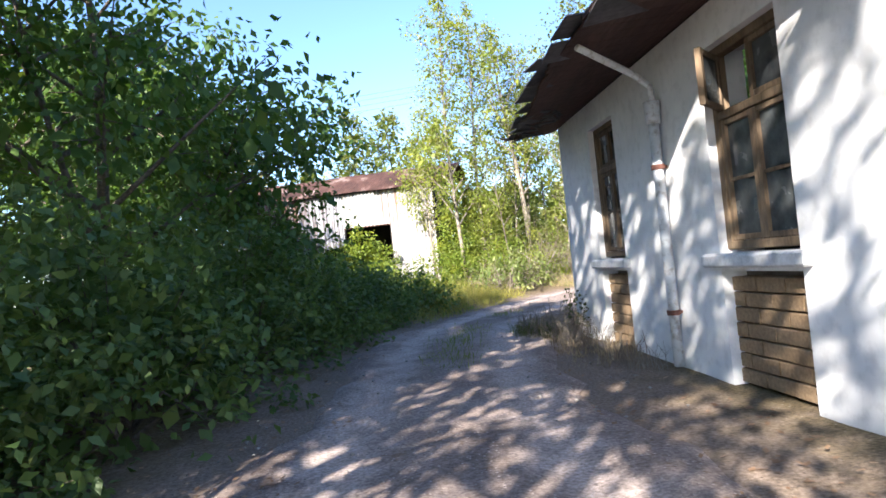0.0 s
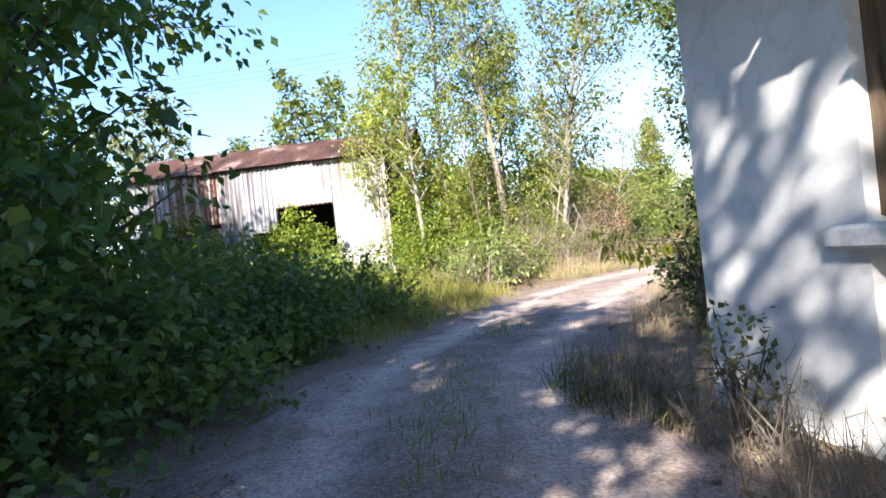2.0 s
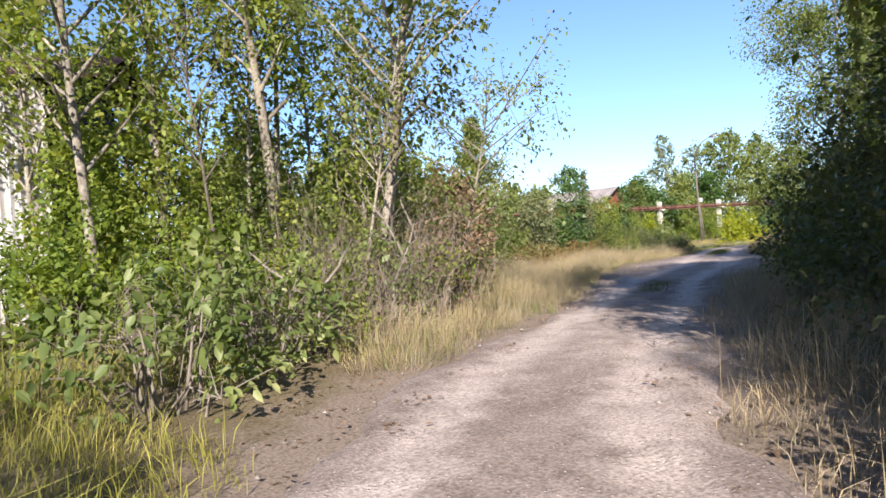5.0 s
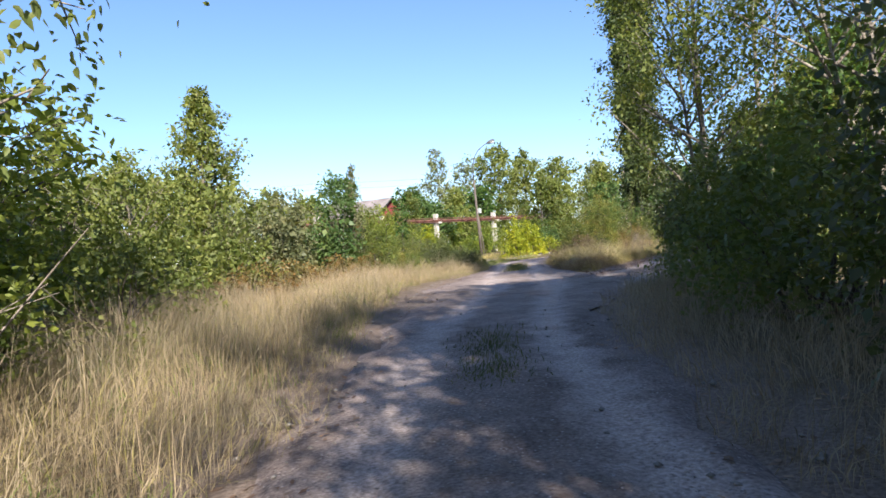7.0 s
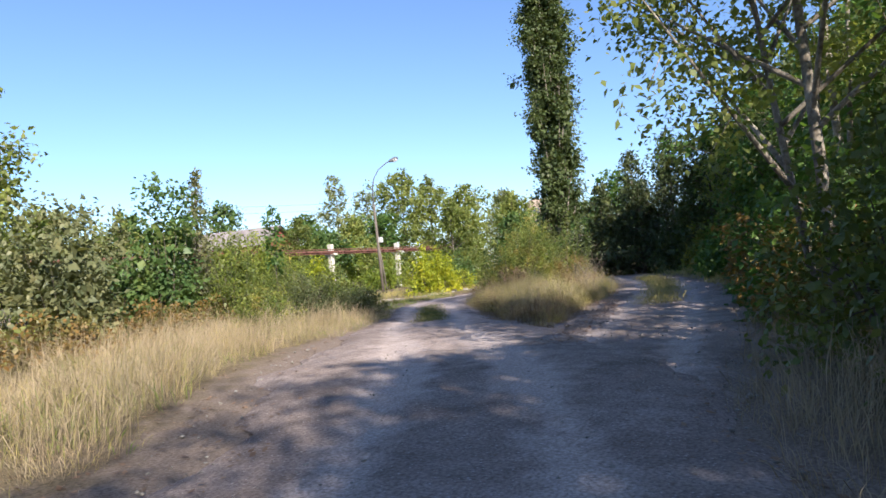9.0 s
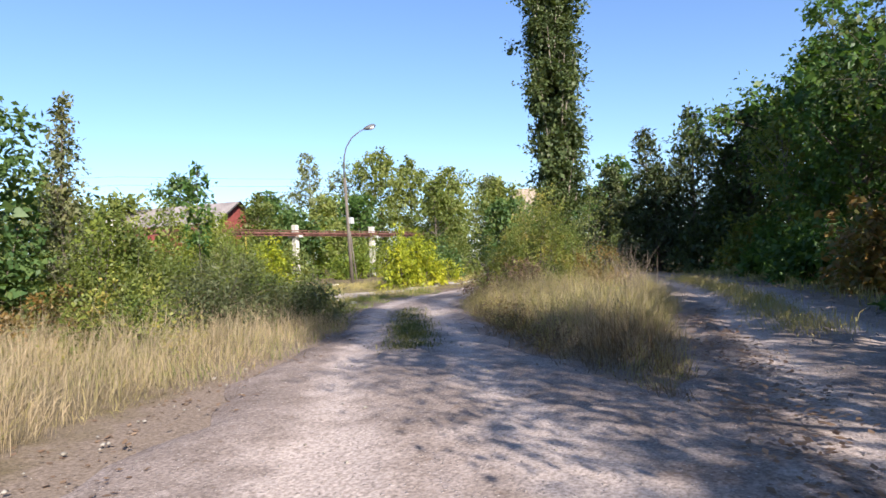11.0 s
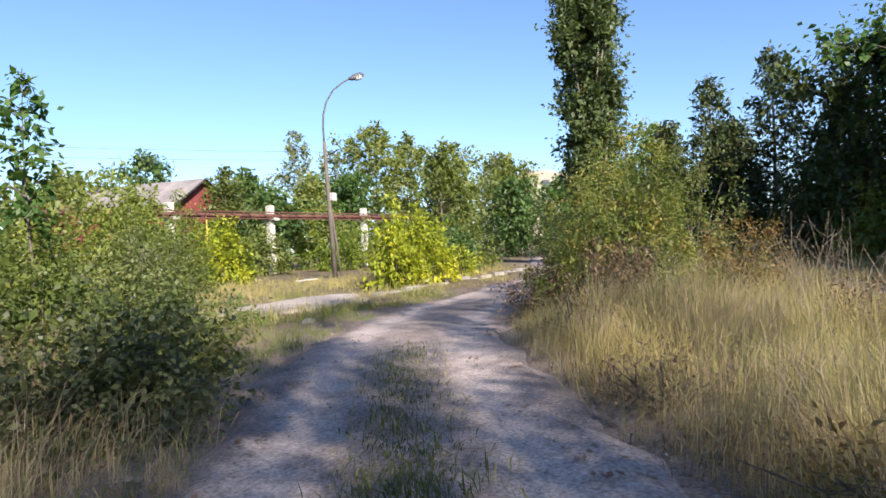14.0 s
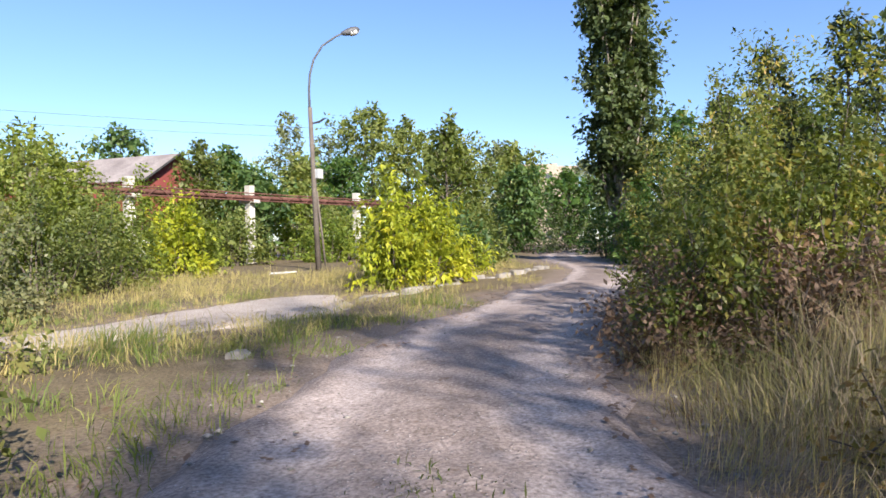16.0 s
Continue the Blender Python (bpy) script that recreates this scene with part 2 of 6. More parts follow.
CABLE = surface("cable", [(0.3, (0.03, 0.03, 0.03)), (0.7, (0.06, 0.06, 0.06))], [(0.3, (0.8, 0.8, 0.8)), (0.7, (1, 1, 1))], 1, 5, 0.6)
WHITE_BLOCK = surface("white_block", [(0.3, (0.6, 0.6, 0.58)), (0.7, (0.8, 0.8, 0.78))], [(0.3, (0.7, 0.7, 0.7)), (0.6, (1, 1, 1))], 1.5, 12, 0.9)


def glass_material():
    m, n, l, b = nodes_of("dusty_glass", 0.12, 0.0, 0.5)
    t = noise_tex(n, l, 3.0, 5)
    r = ramp(n, [(0.35, (0.03, 0.035, 0.04)), (0.7, (0.12, 0.13, 0.13))])
    l.new(t.outputs["Fac"], r.inputs["Fac"])
    l.new(r.outputs["Color"], b.inputs["Base Color"])
    rr = ramp(n, [(0.3, (0.06, 0.06, 0.06)), (0.75, (0.4, 0.4, 0.4))])
    l.new(t.outputs["Fac"], rr.inputs["Fac"])
    l.new(rr.outputs["Color"], b.inputs["Roughness"])
    return m


GLASS = glass_material()


def earth_material(name, stops, pebble, pebble_amount, litter, worn=None, worn_colour=(0.3, 0.27, 0.23)):
    m, n, l, b = nodes_of(name, 0.95, 0.0, 0.15)
    big = noise_tex(n, l, 0.25, 6)
    mid = noise_tex(n, l, 2.2, 6)
    r = ramp(n, stops)
    l.new(mixed(n, l, 0.5, big.outputs["Color"], mid.outputs["Color"]), r.inputs["Fac"])
    v = n.new("ShaderNodeTexVoronoi")
    v.inputs["Scale"].default_value = 26.0
    co = n.new("ShaderNodeTexCoord")
    l.new(co.outputs["Object"], v.inputs["Vector"])
    near = ramp(n, [(0.12, (1, 1, 1)), (0.32, (0, 0, 0))])
    l.new(v.outputs["Distance"], near.inputs["Fac"])
    some = ramp(n, [(1 - pebble_amount, (0, 0, 0)), (min(1.0, 1.02 - pebble_amount), (1, 1, 1))])
    l.new(v.outputs["Color"], some.inputs["Fac"])
    peb = mixed(n, l, 1.0, near.outputs["Color"], some.outputs["Color"], "MULTIPLY")
    col = mixed(n, l, peb, r.outputs["Color"], pebble)
    fine = noise_tex(n, l, 34, 6)
    fr = ramp(n, [(0.32, (0.5, 0.48, 0.46)), (0.64, (1.14, 1.13, 1.12))])
    l.new(fine.outputs["Fac"], fr.inputs["Fac"])
    col = mixed(n, l, 1.0, col, fr.outputs["Color"], "MULTIPLY")
    lit = noise_tex(n, l, 7.0, 3)
    lr = ramp(n, [(0.62, (0, 0, 0)), (0.7, (litter, litter, litter))])
    l.new(lit.outputs["Fac"], lr.inputs["Fac"])
    col = mixed(n, l, lr.outputs["Color"], col, (0.13, 0.08, 0.045))
    if worn:
        at = n.new("ShaderNodeAttribute")
        at.attribute_name = worn
        am = n.new("ShaderNodeMath")
        am.operation = "ADD"
        l.new(at.outputs["Fac"], am.inputs[0])
        ns = n.new("ShaderNodeMath")
        ns.operation = "MULTIPLY_ADD"
        ns.inputs[1].default_value, ns.inputs[2].default_value = 1.3, -0.65
        l.new(mid.outputs["Fac"], ns.inputs[0])
        l.new(ns.outputs[0], am.inputs[1])
        wr = ramp(n, [(0.3, (0, 0, 0)), (0.75, (1, 1, 1))])
        l.new(am.outputs[0], wr.inputs["Fac"])
        wc = mixed(n, l, 1.0, worn_colour, fr.outputs["Color"], "MULTIPLY")
        col = mixed(n, l, wr.outputs["Color"], col, wc)
    l.new(col, b.inputs["Base Color"])
    bumped(n, l, b, mixed(n, l, 0.5, fine.outputs["Color"], peb), 0.9, 0.03)
    return m


SOIL = earth_material("dry_soil", [(0.3, (0.1, 0.08, 0.045)), (0.5, (0.17, 0.135, 0.08)), (0.7, (0.24, 0.195, 0.115))], (0.3, 0.27, 0.21), 0.25, 0.8,
                      "near_road", (0.24, 0.19, 0.15))
DIRT = earth_material("road_dirt", [(0.36, (0.15, 0.118, 0.1)), (0.5, (0.28, 0.228, 0.2)), (0.64, (0.43, 0.36, 0.325))], (0.52, 0.46, 0.43), 0.45, 0.45,
                      "track", (0.48, 0.405, 0.365))
STONE = surface("road_stone", [(0.3, (0.2, 0.18, 0.15)), (0.7, (0.4, 0.37, 0.33))], [(0.3, (0.7, 0.7, 0.7)), (0.6, (1, 1, 1))], 3, 30, 0.95)
PAVED = earth_material("old_paving", [(0.32, (0.28, 0.235, 0.195)), (0.5, (0.46, 0.4, 0.345)), (0.68, (0.58, 0.52, 0.46))], (0.5, 0.47, 0.42), 0.3, 0.6)


# ---- mesh building ----
class Shape:
    """Collects points and faces of one mesh."""

    def __init__(self):
        self.v, self.f = [], []

    def add(self, verts, faces):
        k = len(self.v)
        self.v.extend(tuple(p) for p in verts)
        self.f.extend(tuple(i + k for i in q) for q in faces)

    def box(self, cx, cy, cz, sx, sy, sz, yaw=0.0, edge=0.0, m=None):
        """A block with chamfered edges, its centre and its size."""
        hx, hy, hz = sx / 2, sy / 2, sz / 2
        e = min(edge, hx * 0.8, hy * 0.8, hz * 0.8)
        turn = Matrix.Rotation(yaw, 3, "Z")
        if e <= 0:
            pts = [(x, y, z) for z in (-hz, hz) for x, y in ((-hx, -hy), (hx, -hy), (hx, hy), (-hx, hy))]
            fs = [(3, 2, 1, 0), (4, 5, 6, 7), (0, 1, 5, 4), (1, 2, 6, 5), (2, 3, 7, 6), (3, 0, 4, 7)]
        else:
            pts = []
            for z, i in ((-hz, e), (-hz + e, 0), (hz - e, 0), (hz, e)):
                pts += [(x, y, z) for x, y in ((-hx + i, -hy + i), (hx - i, -hy + i), (hx - i, hy - i), (-hx + i, hy - i))]
            fs = [(3, 2, 1, 0), (12, 13, 14, 15)]
            for r in range(3):
                for j in range(4):
                    a, b2 = r * 4 + j, r * 4 + (j + 1) % 4
                    fs.append((a, b2, b2 + 4, a + 4))
        out = []
        for p in pts:
            q = turn @ Vector(p) + Vector((cx, cy, cz))
            out.append(m @ q if m else q)
        self.add(out, fs)

    def tube(self, pts, radii, sides=6, cap=True):
        pts = [Vector(p) for p in pts]
        vs, fs = [], []
        ref = Vector((0.3, 0.9, 0.2)).normalized()
        for i, p in enumerate(pts):
            d = (pts[min(i + 1, len(pts) - 1)] - pts[max(i - 1, 0)]).normalized()
            a = d.cross(ref)
            a = a.normalized() if a.length > 1e-4 else d.orthogonal().normalized()
            b2 = d.cross(a)
            for k in range(sides):
                w = 2 * math.pi * k / sides
                vs.append(p + (a * math.cos(w) + b2 * math.sin(w)) * radii[i])
        for i in range(len(pts) - 1):
            for k in range(sides):
                k2 = (k + 1) % sides
                fs.append((i * sides + k, i * sides + k2, (i + 1) * sides + k2, (i + 1) * sides + k))
        if cap:
            fs.append(tuple(range(sides - 1, -1, -1)))
            fs.append(tuple((len(pts) - 1) * sides + k for k in range(sides)))
        self.add(vs, fs)

    def mesh(self, name, material, smooth=False):
        me = bpy.data.meshes.new(name)
        me.from_pydata(self.v, [], self.f)
        me.materials.append(material)
        if smooth:
            me.polygons.foreach_set("use_smooth", [True] * len(me.polygons))
        me.update()
        return me


def part(name, shape, material, parent, label="", smooth=False):
    me = shape if isinstance(shape, bpy.types.Mesh) else shape.mesh(name, material, smooth)
    ob = new(name, me)
    ob.parent = parent
    if label:
        tagged(ob, label)
    return ob


def thing(name, label, category, at=(0, 0, 0), yaw=0.0, group="", kind=""):
    ob = new(name)
    ob.empty_display_size = 0.2
    ob.matrix_basis = pose(*at, 0, 0, yaw)
    return tagged(ob, label, category, group, kind)


def single(name, shape, material, label, category, at=(0, 0, 0), yaw=0.0, group="", kind="", smooth=False):
    ob = new(name, shape.mesh(name, material, smooth))
    ob.matrix_basis = pose(*at, 0, 0, yaw)
    return tagged(ob, label, category, group, kind)


def quads_mesh(name, verts, per, faces, material):
    """Many like pieces: verts is (n, per, 3), faces index one piece."""
    n = len(verts)
    me = bpy.data.meshes.new(name)
    size = len(faces[0])
    idx = (np.arange(n)[:, None, None] * per + np.array(faces)[None]).reshape(-1)
    me.vertices.add(n * per)
    me.vertices.foreach_set("co", np.asarray(verts, dtype=np.float32).reshape(-1))
    me.loops.add(len(idx))
    me.loops.foreach_set("vertex_index", idx.astype(np.int32))
    polys = n * len(faces)
    me.polygons.add(polys)
    me.polygons.foreach_set("loop_start", (np.arange(polys) * size).astype(np.int32))
    me.materials.append(material)
    me.update(calc_edges=True)
    return me


def unit(a):
    return a / np.maximum(np.linalg.norm(a, axis=-1, keepdims=True), 1e-6)


def leaves_mesh(name, centres, outward, size, material, rng, droop=0.5, slim=0.62, spread=0.35, fine=False):
    """One folded leaf at each centre, tip pointing outward and down."""
    n = len(centres)
    axis = unit(rng.normal(size=(n, 3)) * 0.75 + outward * 0.6 + np.array([0, 0, -droop]))
    side = unit(np.cross(axis, rng.normal(size=(n, 3)) * 0.6 + np.array([0, 0, 1.0])))
    up = np.cross(side, axis)
    ln = np.broadcast_to(np.asarray(size, float).reshape(-1, 1), (n, 1)) * rng.uniform(1 - spread, 1 + spread, (n, 1))
    w = ln * slim * 0.5
    if fine:
        v = np.empty((n, 6, 3))
        bend = np.array([0, 0, -0.18]) * ln
        v[:, 0] = centres
        v[:, 1] = centres + axis * ln * 0.24 + side * w * 0.85 + up * w * 0.3
        v[:, 2] = centres + axis * ln * 0.6 + side * w * 0.8 + up * w * 0.25 + bend * 0.3
        v[:, 3] = centres + axis * ln + bend
        v[:, 4] = centres + axis * ln * 0.6 - side * w * 0.8 + up * w * 0.25 + bend * 0.3
        v[:, 5] = centres + axis * ln * 0.24 - side * w * 0.85 + up * w * 0.3
        return quads_mesh(name, v, 6, [(0, 1, 2, 3), (0, 3, 4, 5)], material)
    v = np.empty((n, 4, 3))
    v[:, 0] = centres
    v[:, 1] = centres + axis * ln * 0.42 + side * w + up * w * 0.35
    v[:, 2] = centres + axis * ln
    v[:, 3] = centres + axis * ln * 0.42 - side * w + up * w * 0.35
    return quads_mesh(name, v, 4, [(0, 1, 2, 3)], material)


# ---- the road and the ground ----
MAIN = [(0, -12, 1.8), (0.02, -3.96, 1.7), (0.15, 2.91, 1.54), (0.51, 6.93, 1.4), (0.89, 10, 1.52), (1.51, 12.46, 1.62), (2.61, 14.65, 1.57), (4.18, 17.22, 1.5),
        (6.58, 20.52, 1.55), (9.21, 22.89, 1.5), (11.17, 24.46, 1.42), (13.17, 26.02, 1.38), (16.51, 28.84, 1.65), (18.9, 30.5, 1.78), (23.85, 33.61, 2.5), (25.94, 35.3, 2.5),
        (29.59, 38.23, 1.85), (31.99, 39.79, 1.5), (35.22, 42.19, 1.4), (38.55, 44.35, 1.45), (41.23, 45.41, 1.4), (44.31, 46.21, 1.27), (48.11, 47.14, 1.15), (54.01, 48.15, 1.05),
        (61.81, 50.9, 1.15), (72.5, 56.29, 1.5), (91.08, 63.38, 2.08), (110.05, 69.86, 2.65)]
FORK = [(21.5, 31.3, 1.2), (26.0, 32.2, 1.7), (31.0, 33.2, 1.9), (36.0, 34.4, 1.85), (43.0, 36.2, 1.8), (51.0, 39.1, 1.8), (60.0, 43.2, 1.8), (75.0, 48.0, 1.8)]
SIDE = [(36.5, 51.2, 0.35), (38.5, 51.0, 0.6), (40.2, 50.9, 0.95), (42.0, 51.1, 1.4), (43.8, 51.3, 1.4), (45.2, 51.9, 0.8), (45.9, 52.3, 0.35)]


def smooth_line(ctrl, step):
    """Points along a Catmull-Rom curve, with the half width."""
    c = [np.array(p, float) for p in ctrl]
    c = [2 * c[0] - c[1]] + c + [2 * c[-1] - c[-2]]
    out = []
    for i in range(1, len(c) - 2):
        k = max(2, int(np.linalg.norm((c[i + 1] - c[i])[:2]) / step))
        for j in range(k):
            t = j / k
            out.append(0.5 * (2 * c[i] + (c[i + 1] - c[i - 1]) * t + (2 * c[i - 1] - 5 * c[i] + 4 * c[i + 1] - c[i + 2]) * t * t
                              + (3 * c[i] - c[i - 1] - 3 * c[i + 1] + c[i + 2]) * t ** 3))
    out.append(c[-2])
    return np.array(out)


LINES = [smooth_line(q, 0.45) for q in (MAIN, FORK, SIDE)]
ALL_ROAD = np.concatenate(LINES)


def off_road(x, y):
    """Metres from the nearest road's edge; negative on the road."""
    x, y = np.atleast_1d(x), np.atleast_1d(y)
    out = np.empty(len(x))
    for a in range(0, len(x), 20000):
        d = np.hypot(x[a:a + 20000, None] - ALL_ROAD[None, :, 0], y[a:a + 20000, None] - ALL_ROAD[None, :, 1]) - ALL_ROAD[None, :, 2]
        out[a:a + 20000] = d.min(axis=1)
    return out


def side(x, y):
    """Metres left of the main road's middle; negative to its right."""
    ln = LINES[0]
    d = np.gradient(ln[:, :2], axis=0)
    nrm = np.stack([-d[:, 1], d[:, 0]], -1)
    nrm /= np.linalg.norm(nrm, axis=1, keepdims=True)
    x, y = np.atleast_1d(x), np.atleast_1d(y)
    out = np.empty(len(x))
    for a in range(0, len(x), 20000):
        px, py = x[a:a + 20000], y[a:a + 20000]
        k = np.hypot(px[:, None] - ln[None, :, 0], py[:, None] - ln[None, :, 1]).argmin(axis=1)
        out[a:a + 20000] = (px - ln[k, 0]) * nrm[k, 0] + (py - ln[k, 1]) * nrm[k, 1]
    return out


def lumps(x, y, s):
    return (np.sin(x * 1.31 * s + 1.7 * np.sin(y * 0.83 * s)) + np.sin(y * 1.57 * s + 1.3 * np.sin(x * 1.07 * s + 2.0))) * 0.5


def ground_z(x, y):
    d = np.clip(off_road(x, y) / 1.6, 0, 1)
    wide = np.clip(off_road(x, y) / 60.0, 0, 1)
    return -0.03 - 0.05 * np.clip(-off_road(x, y) / 0.5, 0, 1) + d * (0.07 + 0.05 * lumps(x, y, 0.7) + 0.03 * lumps(x, y, 2.3)) + wide * 0.3


def build_ground():
    u = np.linspace(-1, 1, 201)
    span = np.sign(u) * (np.abs(u) * 38 + np.abs(u) ** 5 * 1900)
    gx, gy = np.meshgrid(22 + span, 30 + span)
    z = ground_z(gx.ravel(), gy.ravel())
    n = len(u)
    me = bpy.data.meshes.new("ground")
    i = np.arange(n * n).reshape(n, n)
    q = np.stack([i[:-1, :-1], i[:-1, 1:], i[1:, 1:], i[1:, :-1]], -1).reshape(-1, 4)
    me.from_pydata(np.stack([gx.ravel(), gy.ravel(), z], -1).tolist(), [], q.tolist())
    me.polygons.foreach_set("use_smooth", [True] * len(me.polygons))
    near = me.attributes.new("near_road", "FLOAT", "POINT")
    near.data.foreach_set("value", np.clip(1.0 - off_road(gx.ravel(), gy.ravel()) / 1.5, 0, 1).astype(np.float32))
    me.materials.append(SOIL)
    tagged(new("ground", me), "dry brown soil with scattered leaf litter", "ground", kind="structure")


def build_road(name, line, z0, material, label, rut=0.03):
    across = np.linspace(-1, 1, 25)
    d = np.gradient(line[:, :2], axis=0)
    nrm = unit(np.stack([-d[:, 1], d[:, 0]], -1))
    s = np.cumsum(np.hypot(d[:, 0], d[:, 1]))
    vs, worn = [], []
    for i, p in enumerate(line):
        wl = p[2] * (1 + 0.09 * math.sin(s[i] * 0.9) + 0.06 * math.sin(s[i] * 2.3 + 1) + 0.04 * math.sin(s[i] * 5.1))
        wr = p[2] * (1 + 0.09 * math.sin(s[i] * 0.8 + 2) + 0.06 * math.sin(s[i] * 2.7) + 0.04 * math.sin(s[i] * 4.7))
        for a in across:
            w = a * (wl if a > 0 else wr)
            x, y = p[0] + nrm[i, 0] * w, p[1] + nrm[i, 1] * w
            edge = max(0.0, abs(a) - 0.8) / 0.2
            z = z0 - rut * math.exp(-((abs(w) - 0.8) / 0.3) ** 2) + 0.014 * float(lumps(x, y, 2.9)) + 0.006 * float(lumps(x, y, 9.0)) - 0.07 * edge ** 2
            vs.append((x, y, z))
            worn.append(0.72 * math.exp(-((abs(w) - 0.78) / 0.42) ** 2) + (0.25 if p[2] > 2.3 else 0.0))
    n, m = len(line), len(across)
    i = np.arange(n * m).reshape(n, m)
    q = np.stack([i[:-1, :-1], i[1:, :-1], i[1:, 1:], i[:-1, 1:]], -1).reshape(-1, 4)
    me = bpy.data.meshes.new(name)
    me.from_pydata(vs, [], q[:, ::-1].tolist())
    me.polygons.foreach_set("use_smooth", [True] * len(me.polygons))
    me.attributes.new("track", "FLOAT", "POINT").data.foreach_set("value", np.array(worn, dtype=np.float32))
    me.materials.append(material)
    tagged(new(name, me), label, "road", kind="structure")


build_ground()
build_road("road", LINES[0], 0.04, DIRT, "rutted pale dirt road with small stones")
build_road("road_branch", LINES[1], -0.005, DIRT, "narrow dirt track branching off the road")
build_road("path_paved", LINES[2], 0.03, PAVED, "cracked pale concrete path through weeds", 0.0)


# ---- grass ----
def blades(name, xs, ys, material, label, low, high, width, rng, lean=0.35, category="grass", base=None):
    n = len(xs)
    z = ground_z(xs, ys) - 0.02 if base is None else np.full(n, base)
    off = off_road(xs, ys)
    h = rng.uniform(low, high, n) * np.where(off > 0, np.clip(0.45 + 0.95 * off, 0.45, 1), 1.0) * (0.72 + 0.3 * lumps(xs, ys, 0.9) + 0.2 * lumps(xs + 3.0, ys, 2.9)) * rng.choice([0.3, 0.55, 0.8, 1.0, 1.2], n)
    a = 3.0 * lumps(xs, ys, 1.9) + rng.normal(0, 1.0, n)
    d = np.stack([np.cos(a), np.sin(a), np.zeros(n)], -1)
    b = rng.uniform(0, 2 * math.pi, n)
    s = np.stack([np.cos(b), np.sin(b), np.zeros(n)], -1) * (width * rng.uniform(0.6, 1.4, (n, 1)))
    p = np.stack([xs, ys, z], -1)
    k = (rng.uniform(0.05, 1.0, (n, 1)) ** 1.5 * lean * 1.6) * h[:, None]
    up = np.array([0, 0, 1.0]) * h[:, None]
    v = np.empty((n, 4, 3))
    v[:, 0] = p
    v[:, 1], v[:, 2] = p + up * 0.55 + d * k * 0.35 - s * 0.55, p + up * 0.55 + d * k * 0.35 + s * 0.55
    v[:, 3] = p + up * (1 - 0.25 * np.minimum(k / np.maximum(h[:, None], 0.01), 1.2)) + d * k * 1.15
    me = quads_mesh(name, v, 4, [(0, 2, 1), (1, 2, 3)], material)
    return tagged(new(name, me), label, category, kind="stuff")


def scatter(n, rng, x0, x1, y0, y1, keep, tuft=0.0, per=1):
    """Places in a rectangle that keep(x, y) allows, in tufts."""
    k = int(n / per) + 1
    out_x, out_y = [], []
    tries = 0
    got = 0
    while got < k and tries < 40:
        x, y = rng.uniform(x0, x1, k), rng.uniform(y0, y1, k)
        m = keep(x, y)
        out_x.append(x[m]), out_y.append(y[m])
        got += int(m.sum())
        tries += 1
    x, y = np.concatenate(out_x)[:k], np.concatenate(out_y)[:k]
    x, y = np.repeat(x, per), np.repeat(y, per)
    return x + rng.normal(0, tuft, len(x)), y + rng.normal(0, tuft, len(y))


def between(lo, hi):
    return lambda x, y: (lambda d: (d > lo) & (d < hi))(off_road(x, y) + 0.16 * lumps(x, y, 2.1) + 0.1 * lumps(x, y, 5.3))


# ---- plants ----
FULL, LEAF_UP = 0.66, 1.13


def cluster_points(centres, outs, n, radius, rng, wide=None):
    p = None if wide is None else np.array(wide) ** 1.5 / (np.array(wide) ** 1.5).sum()
    k = rng.choice(len(centres), n, p=p)
    off = np.clip(rng.normal(size=(n, 3)), -1.7, 1.7) * radius * 0.57
    if wide is not None:
        off *= np.array(wide)[k][:, None]
    return centres[k] + off, unit(outs[k] + off / max(radius, 0.01) * 0.7)


